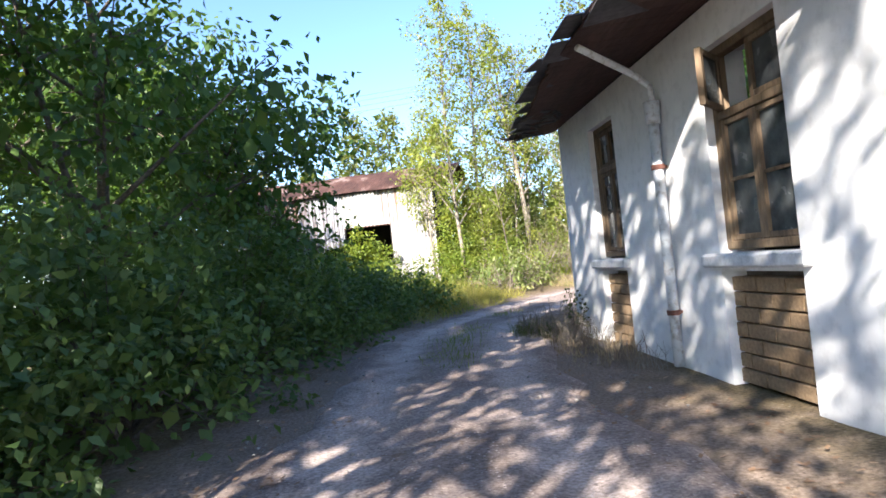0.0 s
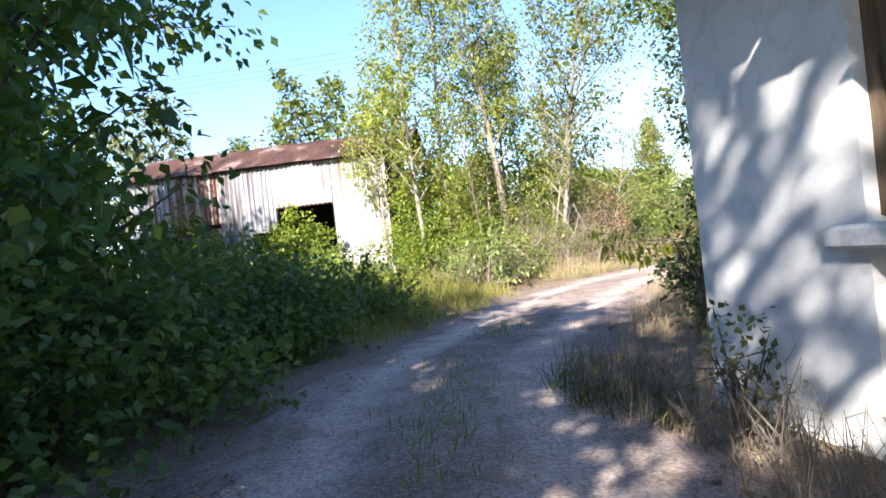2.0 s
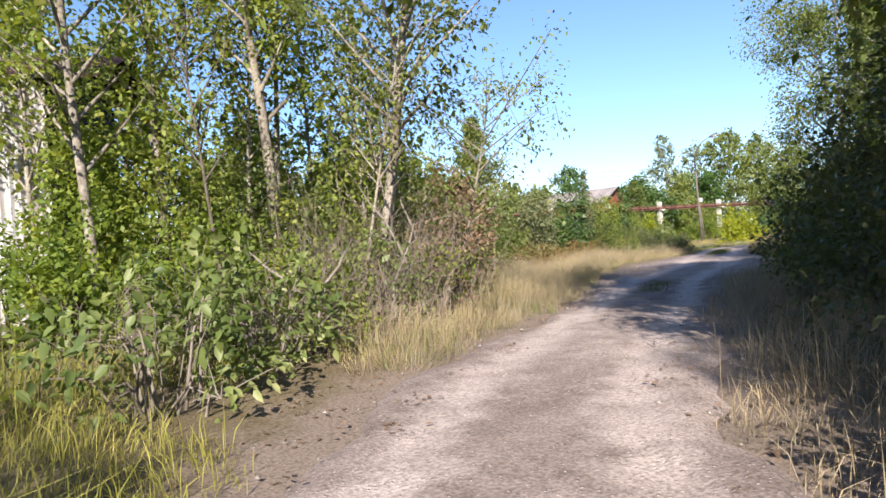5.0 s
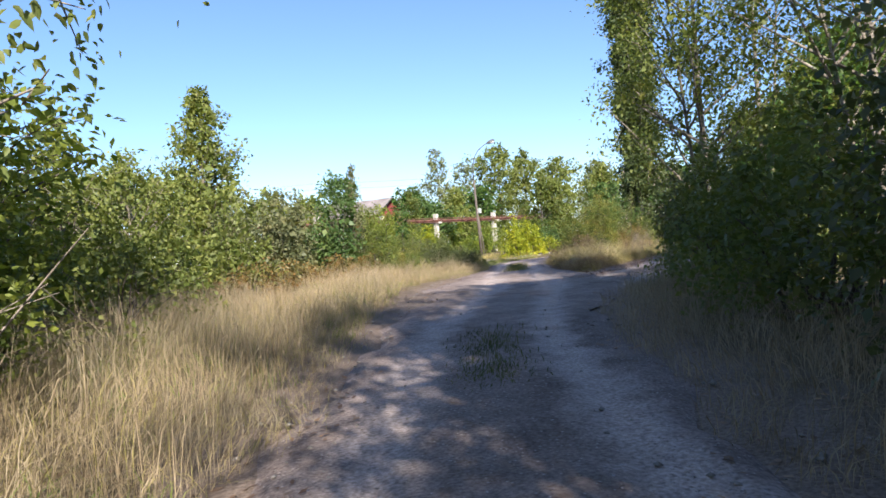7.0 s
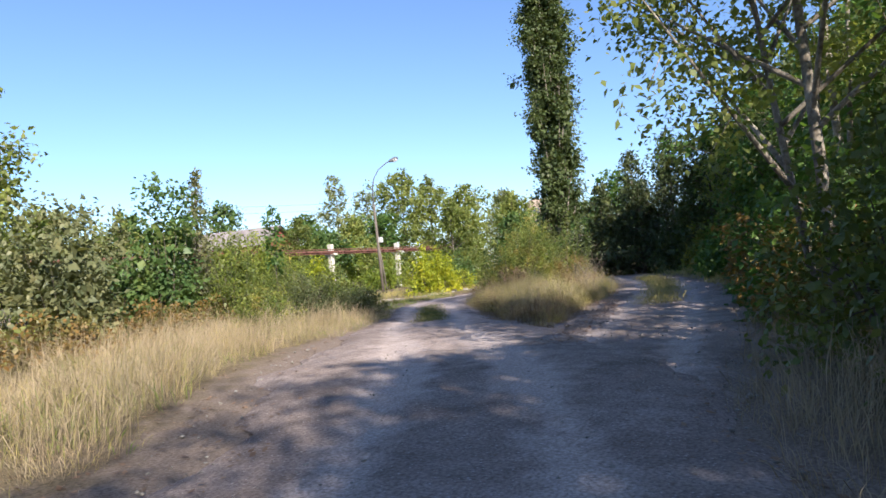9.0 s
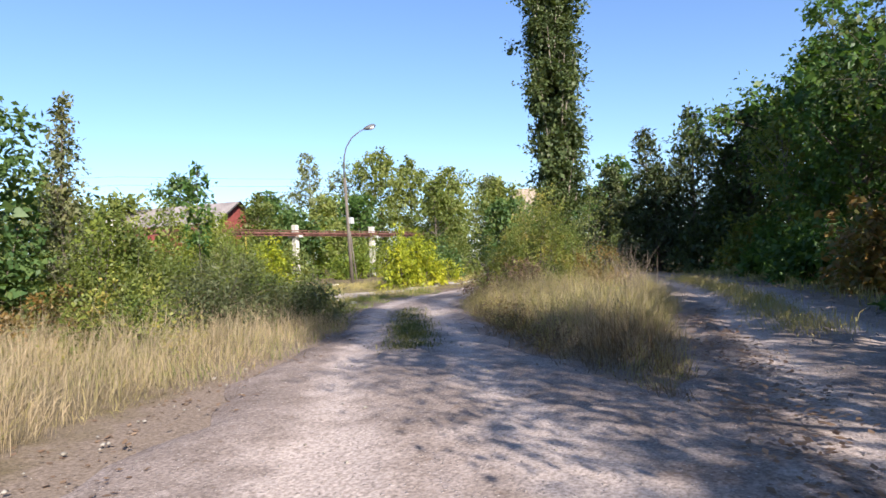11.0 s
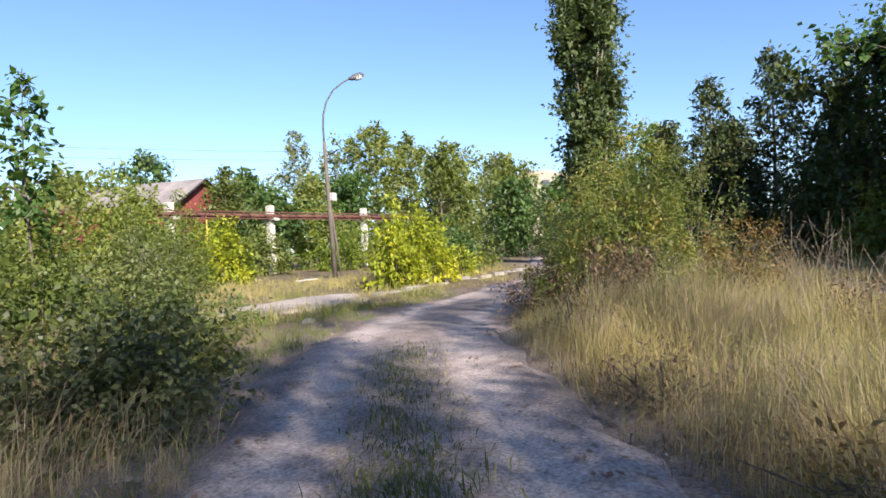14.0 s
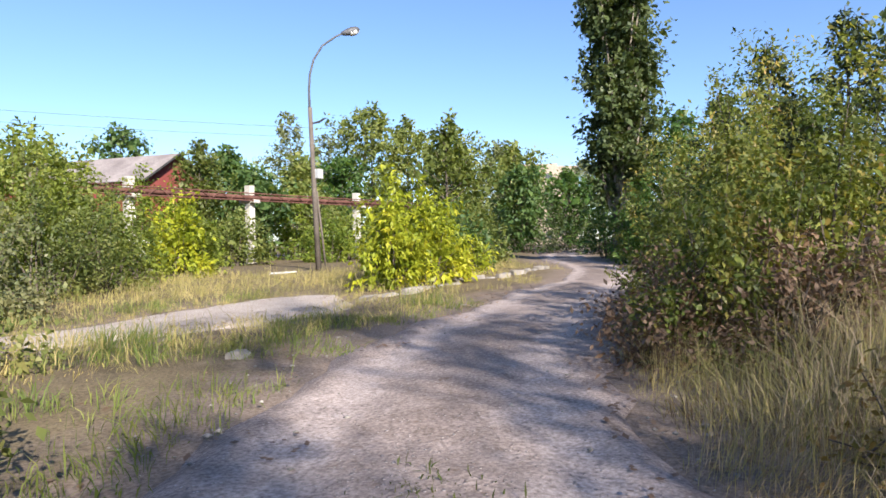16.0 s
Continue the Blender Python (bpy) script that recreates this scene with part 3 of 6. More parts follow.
def tree(name, at, height, spread, radius, seed, leaf_mat, bark, label, leaf=0.09, n=7000, limbs=26, base=0.25, shape="oval",
         lean=(0.0, 0.0), clump=0.55, category="tree", group="", rise=0.55, twigs=4, slim=0.62, fork=0, fine=False, droop=0.5, core=0.1):
    """A trunk with limbs and twigs, and a crown of single leaves hung on the twigs."""
    rng = np.random.default_rng(seed)
    t0 = thing(name, label, category, (at[0], at[1], at[2] if len(at) > 2 else float(ground_z(at[0], at[1])[0]) - 0.05), group=group)
    wood = Shape()
    n = int(n * FULL)
    stems = []
    for s in range(1 + fork):
        pts, rad = [], []
        ang = rng.uniform(0, 6.28)
        for i in range(9):
            f = i / 8
            w = 0.012 * height * math.sin(f * 5 + s * 2 + seed)
            away = 0.12 * height * f * (s > 0)
            pts.append(np.array([lean[0] * f * height + w + away * math.cos(ang), lean[1] * f * height + w * 0.6 + away * math.sin(ang),
                                 f * height * (0.96 if s == 0 else 0.8)]))
            rad.append(max(radius * (1 - 0.92 * f ** 0.85) * (1.25 if i == 0 else 1) * (1 if s == 0 else 0.7), 0.008))
        stems.append(np.array(pts))
        wood.tube(pts, rad, 8)
    centres, outs, wide = [], [], []
    for i in range(limbs):
        st = stems[i % len(stems)]
        f = base + (0.97 - base) * (i + rng.uniform(0, 1)) / limbs
        j = min(int(f * 8), 7)
        p0 = st[j] + (st[j + 1] - st[j]) * (f * 8 - j)
        if shape == "oval":
            g = (f - base) / (1 - base)
            reach = spread * (0.2 + 0.8 * math.sin(min(0.98, g * 0.8 + 0.2) * math.pi) ** 0.9) * (1 + 0.3 * math.sin(seed * 1.7 + g * 9.0)) * (1 - 0.45 * g ** 4)
        elif shape == "column":
            reach = spread * (0.55 + 0.45 * math.sin(min(1.0, (f - base) / (1 - base) + 0.1) * math.pi)) * (1 - 0.55 * max(0, f - 0.75) / 0.25)
        elif shape == "cone":
            reach = spread * (1.0 - (f - base) / (1 - base)) ** 0.85 * (0.75 + 0.35 * ((i * 7) % 5) / 4) + 0.08
        else:
            reach = spread * (0.5 + 0.5 * rng.uniform())
        reach *= rng.uniform(0.7, 1.15)
        az = i * 2.4 + rng.uniform(-0.5, 0.5)
        up = rise + rng.uniform(-0.2, 0.25)
        d = np.array([math.cos(az), math.sin(az), up])
        d /= np.linalg.norm(d)
        pts = [p0, p0 + d * reach * 0.5 + np.array([0, 0, 0.04 * reach]), p0 + d * reach + np.array([0, 0, 0.12 * reach * up])]
        r0 = max(radius * 0.42 * (1 - f) + 0.012, 0.012)
        wood.tube(pts, [r0, r0 * 0.6, 0.006], 5, False)
        for k in range(twigs):
            g = rng.uniform(0.3, 1.0)
            q = p0 + d * reach * g
            e = unit(np.array(d) * 0.6 + rng.normal(size=3) * 0.6)
            ln = reach * rng.uniform(0.15, 0.4)
            wood.tube([q, q + e * ln], [0.010, 0.004], 4, False)
            for h in (0.4, 1.0):
                centres.append(q + e * ln * h)
                outs.append(e)
                wide.append(0.35 + 0.65 * min(1.0, reach / spread))
        centres.append(pts[2])
        outs.append(d)
        wide.append(0.35 + 0.65 * min(1.0, reach / spread))
    part("trunk", wood, bark, t0, smooth=True)
    c, o = cluster_points(np.array(centres), np.array(outs), n, clump, rng, wide)
    c2, o2 = cluster_points(np.array(centres) * np.array([0.86, 0.86, 0.99]), np.array(outs), max(1, int(n * core)), clump * 0.55, rng, wide)
    size = np.concatenate([np.full(len(c), leaf * LEAF_UP), np.full(len(c2), leaf * 2.3)])
    part("crown", leaves_mesh("crown", np.concatenate([c, c2]), np.concatenate([o, o2]), size, leaf_mat, rng, droop, slim, fine=fine), leaf_mat, t0)
    return t0


def bush(name, at, size, seed, leaf_mat, label, leaf=0.08, n=5000, stems=14, bare=0.15, clump=0.28, lumpy=0.35, stem_mat=None, group="",
         droop=0.45, slim=0.62, category="bush", yaw=0.0, fine=False, core=0.12, per=46):
    """Arching stems from the ground and a ragged, gappy mass of leaves; size is half width, half depth, height."""
    rng = np.random.default_rng(seed)
    t0 = thing(name, label, category, (at[0], at[1], at[2] if len(at) > 2 else float(ground_z(at[0], at[1])[0]) - 0.05), yaw, group)
    sx, sy, h = size
    wood = Shape()
    n = int(n * FULL)
    nc = max(36, n // per)
    dirs = unit(rng.normal(size=(nc, 3)))
    dirs[:, 2] = np.abs(dirs[:, 2])
    az = np.arctan2(dirs[:, 1], dirs[:, 0])
    bulge = 1 + lumpy * (np.sin(az * 3 + seed) * np.cos(dirs[:, 2] * 5 + seed * 2) * 0.6 + rng.uniform(-0.5, 0.5, nc))
    r = np.minimum(rng.uniform(0.25, 1, nc) ** 0.45 * bulge, 1.04)
    shoots = max(6, nc // 9)
    sd = unit(rng.normal(size=(shoots, 3)) * np.array([1, 1, 0.5]) + np.array([0, 0, 0.75]))
    sd[:, 2] = np.abs(sd[:, 2])
    far = rng.uniform(0.98, 1.14, shoots)
    dirs = np.concatenate([unit(dirs)] + [sd] * 4)
    r = np.concatenate([r] + [0.9 + (far - 0.9) * k for k in (0.15, 0.45, 0.75, 1.0)])
    wide = np.concatenate([np.ones(nc)] + [np.full(shoots, k) for k in (0.7, 0.5, 0.35, 0.22)])
    c = np.stack([dirs[:, 0] * sx * r, dirs[:, 1] * sy * r, bare * h + dirs[:, 2] * (1 - bare) * h * r * 0.92], -1)
    for i in range(stems):
        k = rng.integers(0, nc)
        e = c[k]
        e = e * 0.86
        b = np.array([e[0] * 0.25 + rng.normal() * 0.1 * sx, e[1] * 0.25 + rng.normal() * 0.1 * sy, 0])
        mid = b * 0.5 + e * 0.5 + np.array([0, 0, 0.12 * h])
        wood.tube([b, mid, e], [0.012 + 0.006 * h, 0.012, 0.005], 5, False)
        for _ in range(2):
            g = rng.uniform(0.4, 1)
            q = mid + (e - mid) * g
            wood.tube([q, q + rng.normal(size=3) * 0.14], [0.006, 0.003], 4, False)
    for i in range(shoots):
        tip, low = c[nc + 3 * shoots + i], c[nc + i]
        wood.tube([low * np.array([0.15, 0.15, 0.0]), low * 0.6, low, tip], [0.008, 0.007, 0.005, 0.002], 3, False)
    part("stem", wood, stem_mat or BARK, t0, smooth=True)
    p, o = cluster_points(c, dirs, n, clump, rng, wide)
    p[:, 2] = np.maximum(p[:, 2], 0.03)
    p2, o2 = cluster_points(c * np.array([0.64, 0.64, 0.74]), dirs, max(1, int(n * core)), clump * 0.9, rng, wide)
    p2[:, 2] = np.maximum(p2[:, 2], 0.05)
    size = np.concatenate([np.full(len(p), leaf * LEAF_UP), np.full(len(p2), leaf * 2.2)])
    part("foliage", leaves_mesh("foliage", np.concatenate([p, p2]), np.concatenate([o, o2]), size, leaf_mat, rng, droop, slim, fine=fine), leaf_mat, t0)
    return t0


def brush(name, at, size, seed, label, count=160, mat=None, thick=0.006, category="dry brush", upright=1.3):
    """A tangle of dry leafless twigs."""
    rng = np.random.default_rng(seed)
    w = Shape()
    sx, sy, h = size
    for _ in range(count):
        b = np.array([rng.uniform(-0.9, 0.9) * sx, rng.uniform(-0.9, 0.9) * sy, 0])
        d = unit(np.array([rng.uniform(-0.8, 0.8), rng.uniform(-0.8, 0.8), upright]))
        ln = h * rng.uniform(0.4, 1.1)
        m = b + d * ln * 0.55 + rng.uniform(-1, 1, 3) * 0.06 * h
        e = b + d * ln + rng.uniform(-1, 1, 3) * 0.2 * h + np.array([0, 0, -0.1 * h * rng.uniform()])
        r = thick * rng.uniform(0.5, 1.6)
        w.tube([b, m, e], [r, r * 0.8, r * 0.35], 4, False)
        for _ in range(2):
            q = m + (e - m) * rng.uniform(0, 1)
            w.tube([q, q + rng.uniform(-1, 1, 3) * 0.2 * h], [r * 0.5, r * 0.2], 3, False)
    z = float(ground_z(at[0], at[1])[0]) - 0.05
    return single(name, w, mat or TWIG, label, category, (at[0], at[1], z), kind="stuff")


# ---- the whitewashed house by the road ----
WALL_X, WALL_END, WALL_TOP = 2.91, 10.1, 3.34
WINDOWS = [(4.3, 5.42), (7.69, 8.65)]
Z_SILL, Z_TOP = 1.2, 2.98


def front_wall():
    """One slab with its window openings and the recesses below them."""
    ys = [-9.0] + [v for a, b in WINDOWS for v in (a, b)] + [WALL_END]
    zs = [-0.1, 1.02, Z_SILL - 0.03, Z_TOP, WALL_TOP]
    xs = [WALL_X, WALL_X + 0.42]
    s = Shape()
    s.v = [(x, y, z) for x in xs for y in ys for z in zs]

    def at(i, j, k):
        return (i * len(ys) + j) * len(zs) + k

    def solid(j, k):
        return 0 <= j < len(ys) - 1 and 0 <= k < len(zs) - 1 and (j % 2 == 0 or k in (1, 3))

    for j in range(len(ys) - 1):
        for k in range(len(zs) - 1):
            if not solid(j, k):
                continue
            s.f.append((at(0, j, k), at(0, j, k + 1), at(0, j + 1, k + 1), at(0, j + 1, k)))
            s.f.append((at(1, j, k), at(1, j + 1, k), at(1, j + 1, k + 1), at(1, j, k + 1)))
            for dj, dk, q in ((-1, 0, ((j, k), (j, k + 1))), (1, 0, ((j + 1, k + 1), (j + 1, k))), (0, -1, ((j + 1, k), (j, k))), (0, 1, ((j, k + 1), (j + 1, k + 1)))):
                if not solid(j + dj, k + dk):
                    (a, b), (c, d) = q
                    s.f.append((at(0, a, b), at(1, a, b), at(1, c, d), at(0, c, d)))
    return s


def build_house():
    house = thing("house", "whitewashed old house with wooden windows and a ragged roof", "house", (0, 0, 0))
    part("wall", front_wall(), PLASTER, house, "whitewashed plaster with flaking patches")
    for nm, box in (("gable_wall", (WALL_X + 4.2, WALL_END - 0.21, WALL_TOP / 2, 7.55, 0.42, WALL_TOP)), ("gable_wall", (WALL_X + 4.2, -8.79, WALL_TOP / 2, 7.55, 0.42, WALL_TOP)),
                    ("rear_wall", (WALL_X + 8.2, (WALL_END - 9) / 2, WALL_TOP / 2, 0.4, WALL_END + 9, WALL_TOP))):
        w = Shape()
        w.box(*box)
        part(nm, w, PLASTER, house)
    for (a, b) in WINDOWS:
        build_window(house, a, b)
        build_panel(house, a, b)
    # Added dark sheet: stands in for the unlit rooms behind the windows.
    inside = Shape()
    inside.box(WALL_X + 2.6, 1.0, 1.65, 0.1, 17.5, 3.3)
    part("dark_room_backing", inside, DARK, house)
    build_roof(house)
    pipe = Shape()
    pipe.tube([(2.82, 6.29, 0.05), (2.82, 6.29, 1.4), (2.82, 6.29, 2.62)], [0.055] * 3, 12)
    pipe.tube([(2.82, 6.29, 2.55), (2.82, 6.29, 2.78)], [0.075, 0.085], 12)
    dp = part("drainpipe", pipe, PIPE_PAINT, house, "painted steel drainpipe with rust", True)
    up = Shape()
    up.tube([(2.84, 6.29, 2.72), (2.81, 6.27, 2.94), (2.6, 6.13, 3.03), (1.9, 5.68, 3.2)], [0.034] * 4, 10)
    part("elbow", up, PIPE_PAINT, dp, "", True)
    for z in (0.6, 2.1):
        c = Shape()
        c.tube([(2.82, 6.29, z - 0.025), (2.82, 6.29, z + 0.025)], [0.07, 0.07], 12)
        c.box(2.88, 6.29, z, 0.1, 0.03, 0.03)
        part("clamp", c, RUST, dp)


def build_window(house, a, b):
    x = WALL_X + 0.09
    fr = Shape()
    t = 0.075
    for y in (a + t / 2, b - t / 2):
        fr.box(x + 0.05, y, (Z_SILL + Z_TOP) / 2, 0.12, t, Z_TOP - Z_SILL, edge=0.008)
    mid = (a + b) / 2
    for z in (Z_SILL + t / 2, 2.38, Z_TOP - t / 2):
        fr.box(x + 0.045, mid, z, 0.11, b - a - 2 * t, t, edge=0.008)
    win = part("window", fr, WOOD_OLD, house, "weathered brown wooden window frame with peeling varnish")
    for z0, z1, bars in ((Z_SILL + t, 2.38 - t / 2, 1), (2.38 + t / 2, Z_TOP - t, 0)):
        for y0, y1 in ((a + t, mid), (mid, b - t)):
            s = Shape()
            e = 0.05
            for y in (y0 + e / 2 + 0.003, y1 - e / 2 - 0.003):
                s.box(x + 0.03, y, (z0 + z1) / 2, 0.05, e, z1 - z0 - 0.006, edge=0.006)
            for z in (z0 + e / 2 + 0.003, z1 - e / 2 - 0.003):
                s.box(x + 0.032, (y0 + y1) / 2, z, 0.045, y1 - y0 - 2 * e - 0.006, e, edge=0.006)
            if bars:
                s.box(x + 0.034, (y0 + y1) / 2, z0 + (z1 - z0) * 0.5, 0.035, y1 - y0 - 2 * e - 0.006, 0.03, edge=0.004)
            g = Shape()
            g.box(x + 0.04, (y0 + y1) / 2, (z0 + z1) / 2, 0.004, y1 - y0 - 2 * e + 0.01, z1 - z0 - 2 * e + 0.01)
            ajar = a < 5 and not bars and y1 > mid + 0.1
            if ajar:
                turn = Matrix.Translation((x, y1, 0)) @ Matrix.Rotation(radians(-46), 4, "Z") @ Matrix.Translation((-x, -y1, 0))
                s.v, g.v = [tuple(turn @ Vector(p)) for p in s.v], [tuple(turn @ Vector(p)) for p in g.v]
            part("casement", s, WOOD_OLD, win, "weathered casement standing ajar" if ajar else "")
            part("pane", g, GLASS, win, "dusty dark window glass")
    s = Shape()
    s.box(WALL_X + 0.06, (a + b) / 2 + 0.02, 1.115, 0.3, b - a + 0.32, 0.12, edge=0.02)
    part("sill", s, SILL_PAINT, win, "painted concrete window sill with chipped edges")


def build_panel(house, a, b):
    """Recessed blocks under the sill, in courses."""
    y0, y1 = a - 0.02, b + 0.16
    back = Shape()
    back.box(WALL_X + 0.32, (y0 + y1) / 2, 0.5, 0.18, y1 - y0 + 0.3, 1.04)
    p = part("brick_panel", back, MORTAR, house, "recessed panel of tan blocks under the window")
    rng = random.Random(int(a * 10))
    z = 0.02
    k = 0
    while z < 0.9:
        h = 0.135
        y = y0 - (0.2 if k % 2 else 0.0)
        while y < y1:
            ln = 0.39
            c0, c1 = max(y, y0), min(y + ln, y1)
            if c1 - c0 > 0.05:
                s = Shape()
                s.box(WALL_X + 0.16 + rng.uniform(-0.008, 0.008), (c0 + c1) / 2, z + h / 2, 0.14, c1 - c0 - 0.012, h - 0.014, edge=0.008)
                part("brick", s, BRICK, p)
            y += ln
        z += h
        k += 1


def build_roof(house):
    """Old sheets on boards; the edge is ragged."""
    rng = random.Random(5)
    back = Shape()
    back.add([(7.1, -9.6, 5.2), (7.1, 10.6, 5.2), (11.8, 10.6, 3.3), (11.8, -9.6, 3.3)], [(0, 1, 2, 3)])
    back.add([(7.1, -9.6, 5.23), (7.1, 10.6, 5.23), (11.8, 10.6, 3.33), (11.8, -9.6, 3.33)], [(3, 2, 1, 0)])
    roof = part("roof", back, SLATE, house, "old roof sheets over brown boarded eaves")

    def eave_x(y):
        # Unseen stretch below y 4.4 is cut short to let sun onto the wall.
        return max(1.8, 2.27 - 0.115 * max(0.0, 10.4 - y)) if y > 4.4 else 2.4

    y = -9.6
    while y < 10.45:
        w = rng.uniform(0.18, 0.24)
        ex = eave_x(y) + rng.uniform(-0.03, 0.05)
        x1 = 7.1
        z_in, z_out = WALL_TOP + 0.02 + (x1 - WALL_X) * 0.42, WALL_TOP + 0.02 - (WALL_X - ex) * 0.1
        pts = [(ex, y, z_out), (ex, y + w - 0.008, z_out), (WALL_X, y + w - 0.008, WALL_TOP + 0.02), (WALL_X, y, WALL_TOP + 0.02), (x1, y + w - 0.008, z_in), (x1, y, z_in)]
        vs = pts + [(p[0], p[1], p[2] + 0.025) for p in pts]
        board = Shape()
        board.add(vs, [(0, 3, 2, 1), (3, 5, 4, 2), (6, 7, 8, 9), (9, 8, 10, 11), (0, 1, 7, 6), (0, 6, 9, 3), (1, 2, 8, 7), (3, 9, 11, 5), (2, 4, 10, 8)])
        part("soffit_board", board, SOFFIT, roof)
        y += w
    y = -9.6
    while y < 10.6:
        w = rng.uniform(0.45, 0.7)
        for layer in range(2):
            ex = eave_x(y) - rng.uniform(0.02, 0.16) + layer * 0.18
            lift = rng.uniform(-0.05, 0.06)
            s = Shape()
            z0 = WALL_TOP + 0.06 + layer * 0.035
            zo = z0 - (WALL_X - ex) * 0.1 + lift
            p = [(ex, y, zo), (ex - rng.uniform(-0.06, 0.06), y + w, zo + rng.uniform(-0.04, 0.04)), (WALL_X, y + w, z0), (WALL_X, y, z0), (7.1, y + w, z0 + 1.77), (7.1, y, z0 + 1.77)]
            vs = p + [(q[0], q[1], q[2] + 0.014) for q in p]
            s.add(vs, [(0, 3, 2, 1), (3, 5, 4, 2), (6, 7, 8, 9), (9, 8, 10, 11), (0, 1, 7, 6), (0, 6, 9, 3), (1, 2, 8, 7), (3, 9, 11, 5), (2, 4, 10, 8)])
            part("roof_sheet", s, SLATE, roof)
        y += w * 0.93
    for i in range(30):
        s = Shape()
        yy = 10.1 + rng.uniform(-1.6, 0.45)
        xx = 2.24 + rng.uniform(-0.12, 0.3)
        m = Matrix.Translation((xx, yy, 3.3 + rng.uniform(-0.05, 0.08))) @ Matrix.Rotation(rng.uniform(-0.4, 0.6), 4, "Y") @ Matrix.Rotation(rng.uniform(-0.5, 0.5), 4, "Z")
        s.box(0, 0, 0, rng.uniform(0.16, 0.42), rng.uniform(0.05, 0.12), 0.014, m=m)
        part("broken_shingle", s, SLATE, roof)


build_house()


# ---- the corrugated shed ----
SHED = (2.45, 32.55)
SHED_YAW = math.degrees(math.atan2(-3.1, 11.2))


def corrugated(s, x0, x1, y, z0, z1, pitch=0.2, depth=0.045, slope=0.0):
    n = max(4, int((x1 - x0) / pitch * 4))
    vs, fs = [], []
    for i in range(n + 1):
        x = x0 + (x1 - x0) * i / n
        d = depth * math.sin((x - x0) / pitch * 2 * math.pi)
        vs += [(x, y + d, z0), (x, y + d + slope, z1), (x, y + d + 0.006, z0), (x, y + d + slope + 0.006, z1)]
    for i in range(n):
        a, b = i * 4, i * 4 + 4
        fs += [(a, b, b + 1, a + 1), (a + 3, b + 3, b + 2, a + 2), (a + 1, b + 1, b + 3, a + 3), (b, a, a + 2, b + 2)]
    s.add(vs, fs)


def build_shed():
    shed = thing("shed", "corrugated metal shed with a rusty sheet roof, overgrown", "shed", (SHED[0], SHED[1], 0), SHED_YAW)
    ln, dp, he, hr = 11.6, 4.9, 5.7, 6.2
    ridge_y, ridge_z = 2.5, 6.82
    edges = [-ln, -9.75, -7.45, -4.95, -2.4, 0.0]
    for i, (a, b) in enumerate(zip(edges[:-1], edges[1:])):
        s = Shape()
        low = (0.0, 3.35, 2.75, 3.75, 0.0)[i]
        corrugated(s, a + 0.015, b - 0.015, 0.0, low, he)
        part("wall_sheet", s, TIN_RUSTY if i == 1 else TIN_WHITE if i in (4, 3) else TIN, shed, "whitewashed corrugated sheet" if i in (4, 3) else "corrugated sheet greyed for shade, with rust runs")
    s = Shape()
    corrugated(s, -7.4, -6.1, 0.03, 1.9, 2.74)
    part("wall_sheet", s, TIN, shed, "corrugated sheet greyed for shade, with rust runs")
    s = Shape()
    corrugated(s, -ln, -2.4, 0.04, 0.0, 1.85)
    part("wall_sheet", s, TIN, shed, "corrugated sheet greyed for shade, with rust runs")
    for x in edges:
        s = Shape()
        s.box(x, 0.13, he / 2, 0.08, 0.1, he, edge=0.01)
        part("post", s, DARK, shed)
    # Dark sheet set behind the opening for the shade inside.
    s = Shape()
    s.box(-8.6, 0.3, 2.6, 2.2, 0.05, 1.5)
    part("board", s, DARK, shed, "dark sheet standing in for the shaded window opening")
    s = Shape()
    s.box(-ln / 2, 0.1, 3.75, ln, 0.08, 0.1)
    part("rail", s, RUST, shed)
    s = Shape()
    # End walls face away from the sun; their shade is in the near-black colour.
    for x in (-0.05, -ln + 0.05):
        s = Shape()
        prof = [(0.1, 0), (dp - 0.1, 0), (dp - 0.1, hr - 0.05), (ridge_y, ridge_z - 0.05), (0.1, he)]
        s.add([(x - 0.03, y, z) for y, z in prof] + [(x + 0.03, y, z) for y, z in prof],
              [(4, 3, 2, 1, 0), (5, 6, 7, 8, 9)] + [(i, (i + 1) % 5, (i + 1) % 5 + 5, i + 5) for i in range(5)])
        part("end_wall", s, DARK, shed, "end wall with its shade in the dark colour")
    # Back wall near-black too, for the darkness seen through the openings.
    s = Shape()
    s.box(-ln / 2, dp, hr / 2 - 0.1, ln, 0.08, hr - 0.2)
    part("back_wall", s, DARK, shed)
    # roof: sheets in two rows, corrugated along the slope
    rng = random.Random(3)
    x = -ln - 0.25
    while x < 0.35:
        w = 1.08
        s = Shape()
        n = 28
        vs, fs = [], []
        dz = rng.uniform(-0.015, 0.02)
        out = rng.uniform(0.25, 0.4)
        for i in range(n + 1):
            xx = x + w * 1.03 * i / n
            c = 0.022 * math.sin(xx / 0.15 * 2 * math.pi)
            for yy, zz in ((-out, he - 0.02 - out * 0.5), (ridge_y, ridge_z), (dp + 0.3, hr - 0.1)):
                vs += [(xx, yy, zz + c + dz + 0.05), (xx, yy, zz + c + dz + 0.045)]
        for i in range(n):
            a, b = i * 6, i * 6 + 6
            fs += [(a, b, b + 2, a + 2), (a + 2, b + 2, b + 4, a + 4), (a + 3, b + 3, b + 1, a + 1), (a + 5, b + 5, b + 3, a + 3), (a, a + 1, b + 1, b)]
        s.add(vs, fs)
        part("roof_sheet", s, RUST_ROOF, shed, "rust-red corrugated roof sheet")
        x += w
    s = Shape()
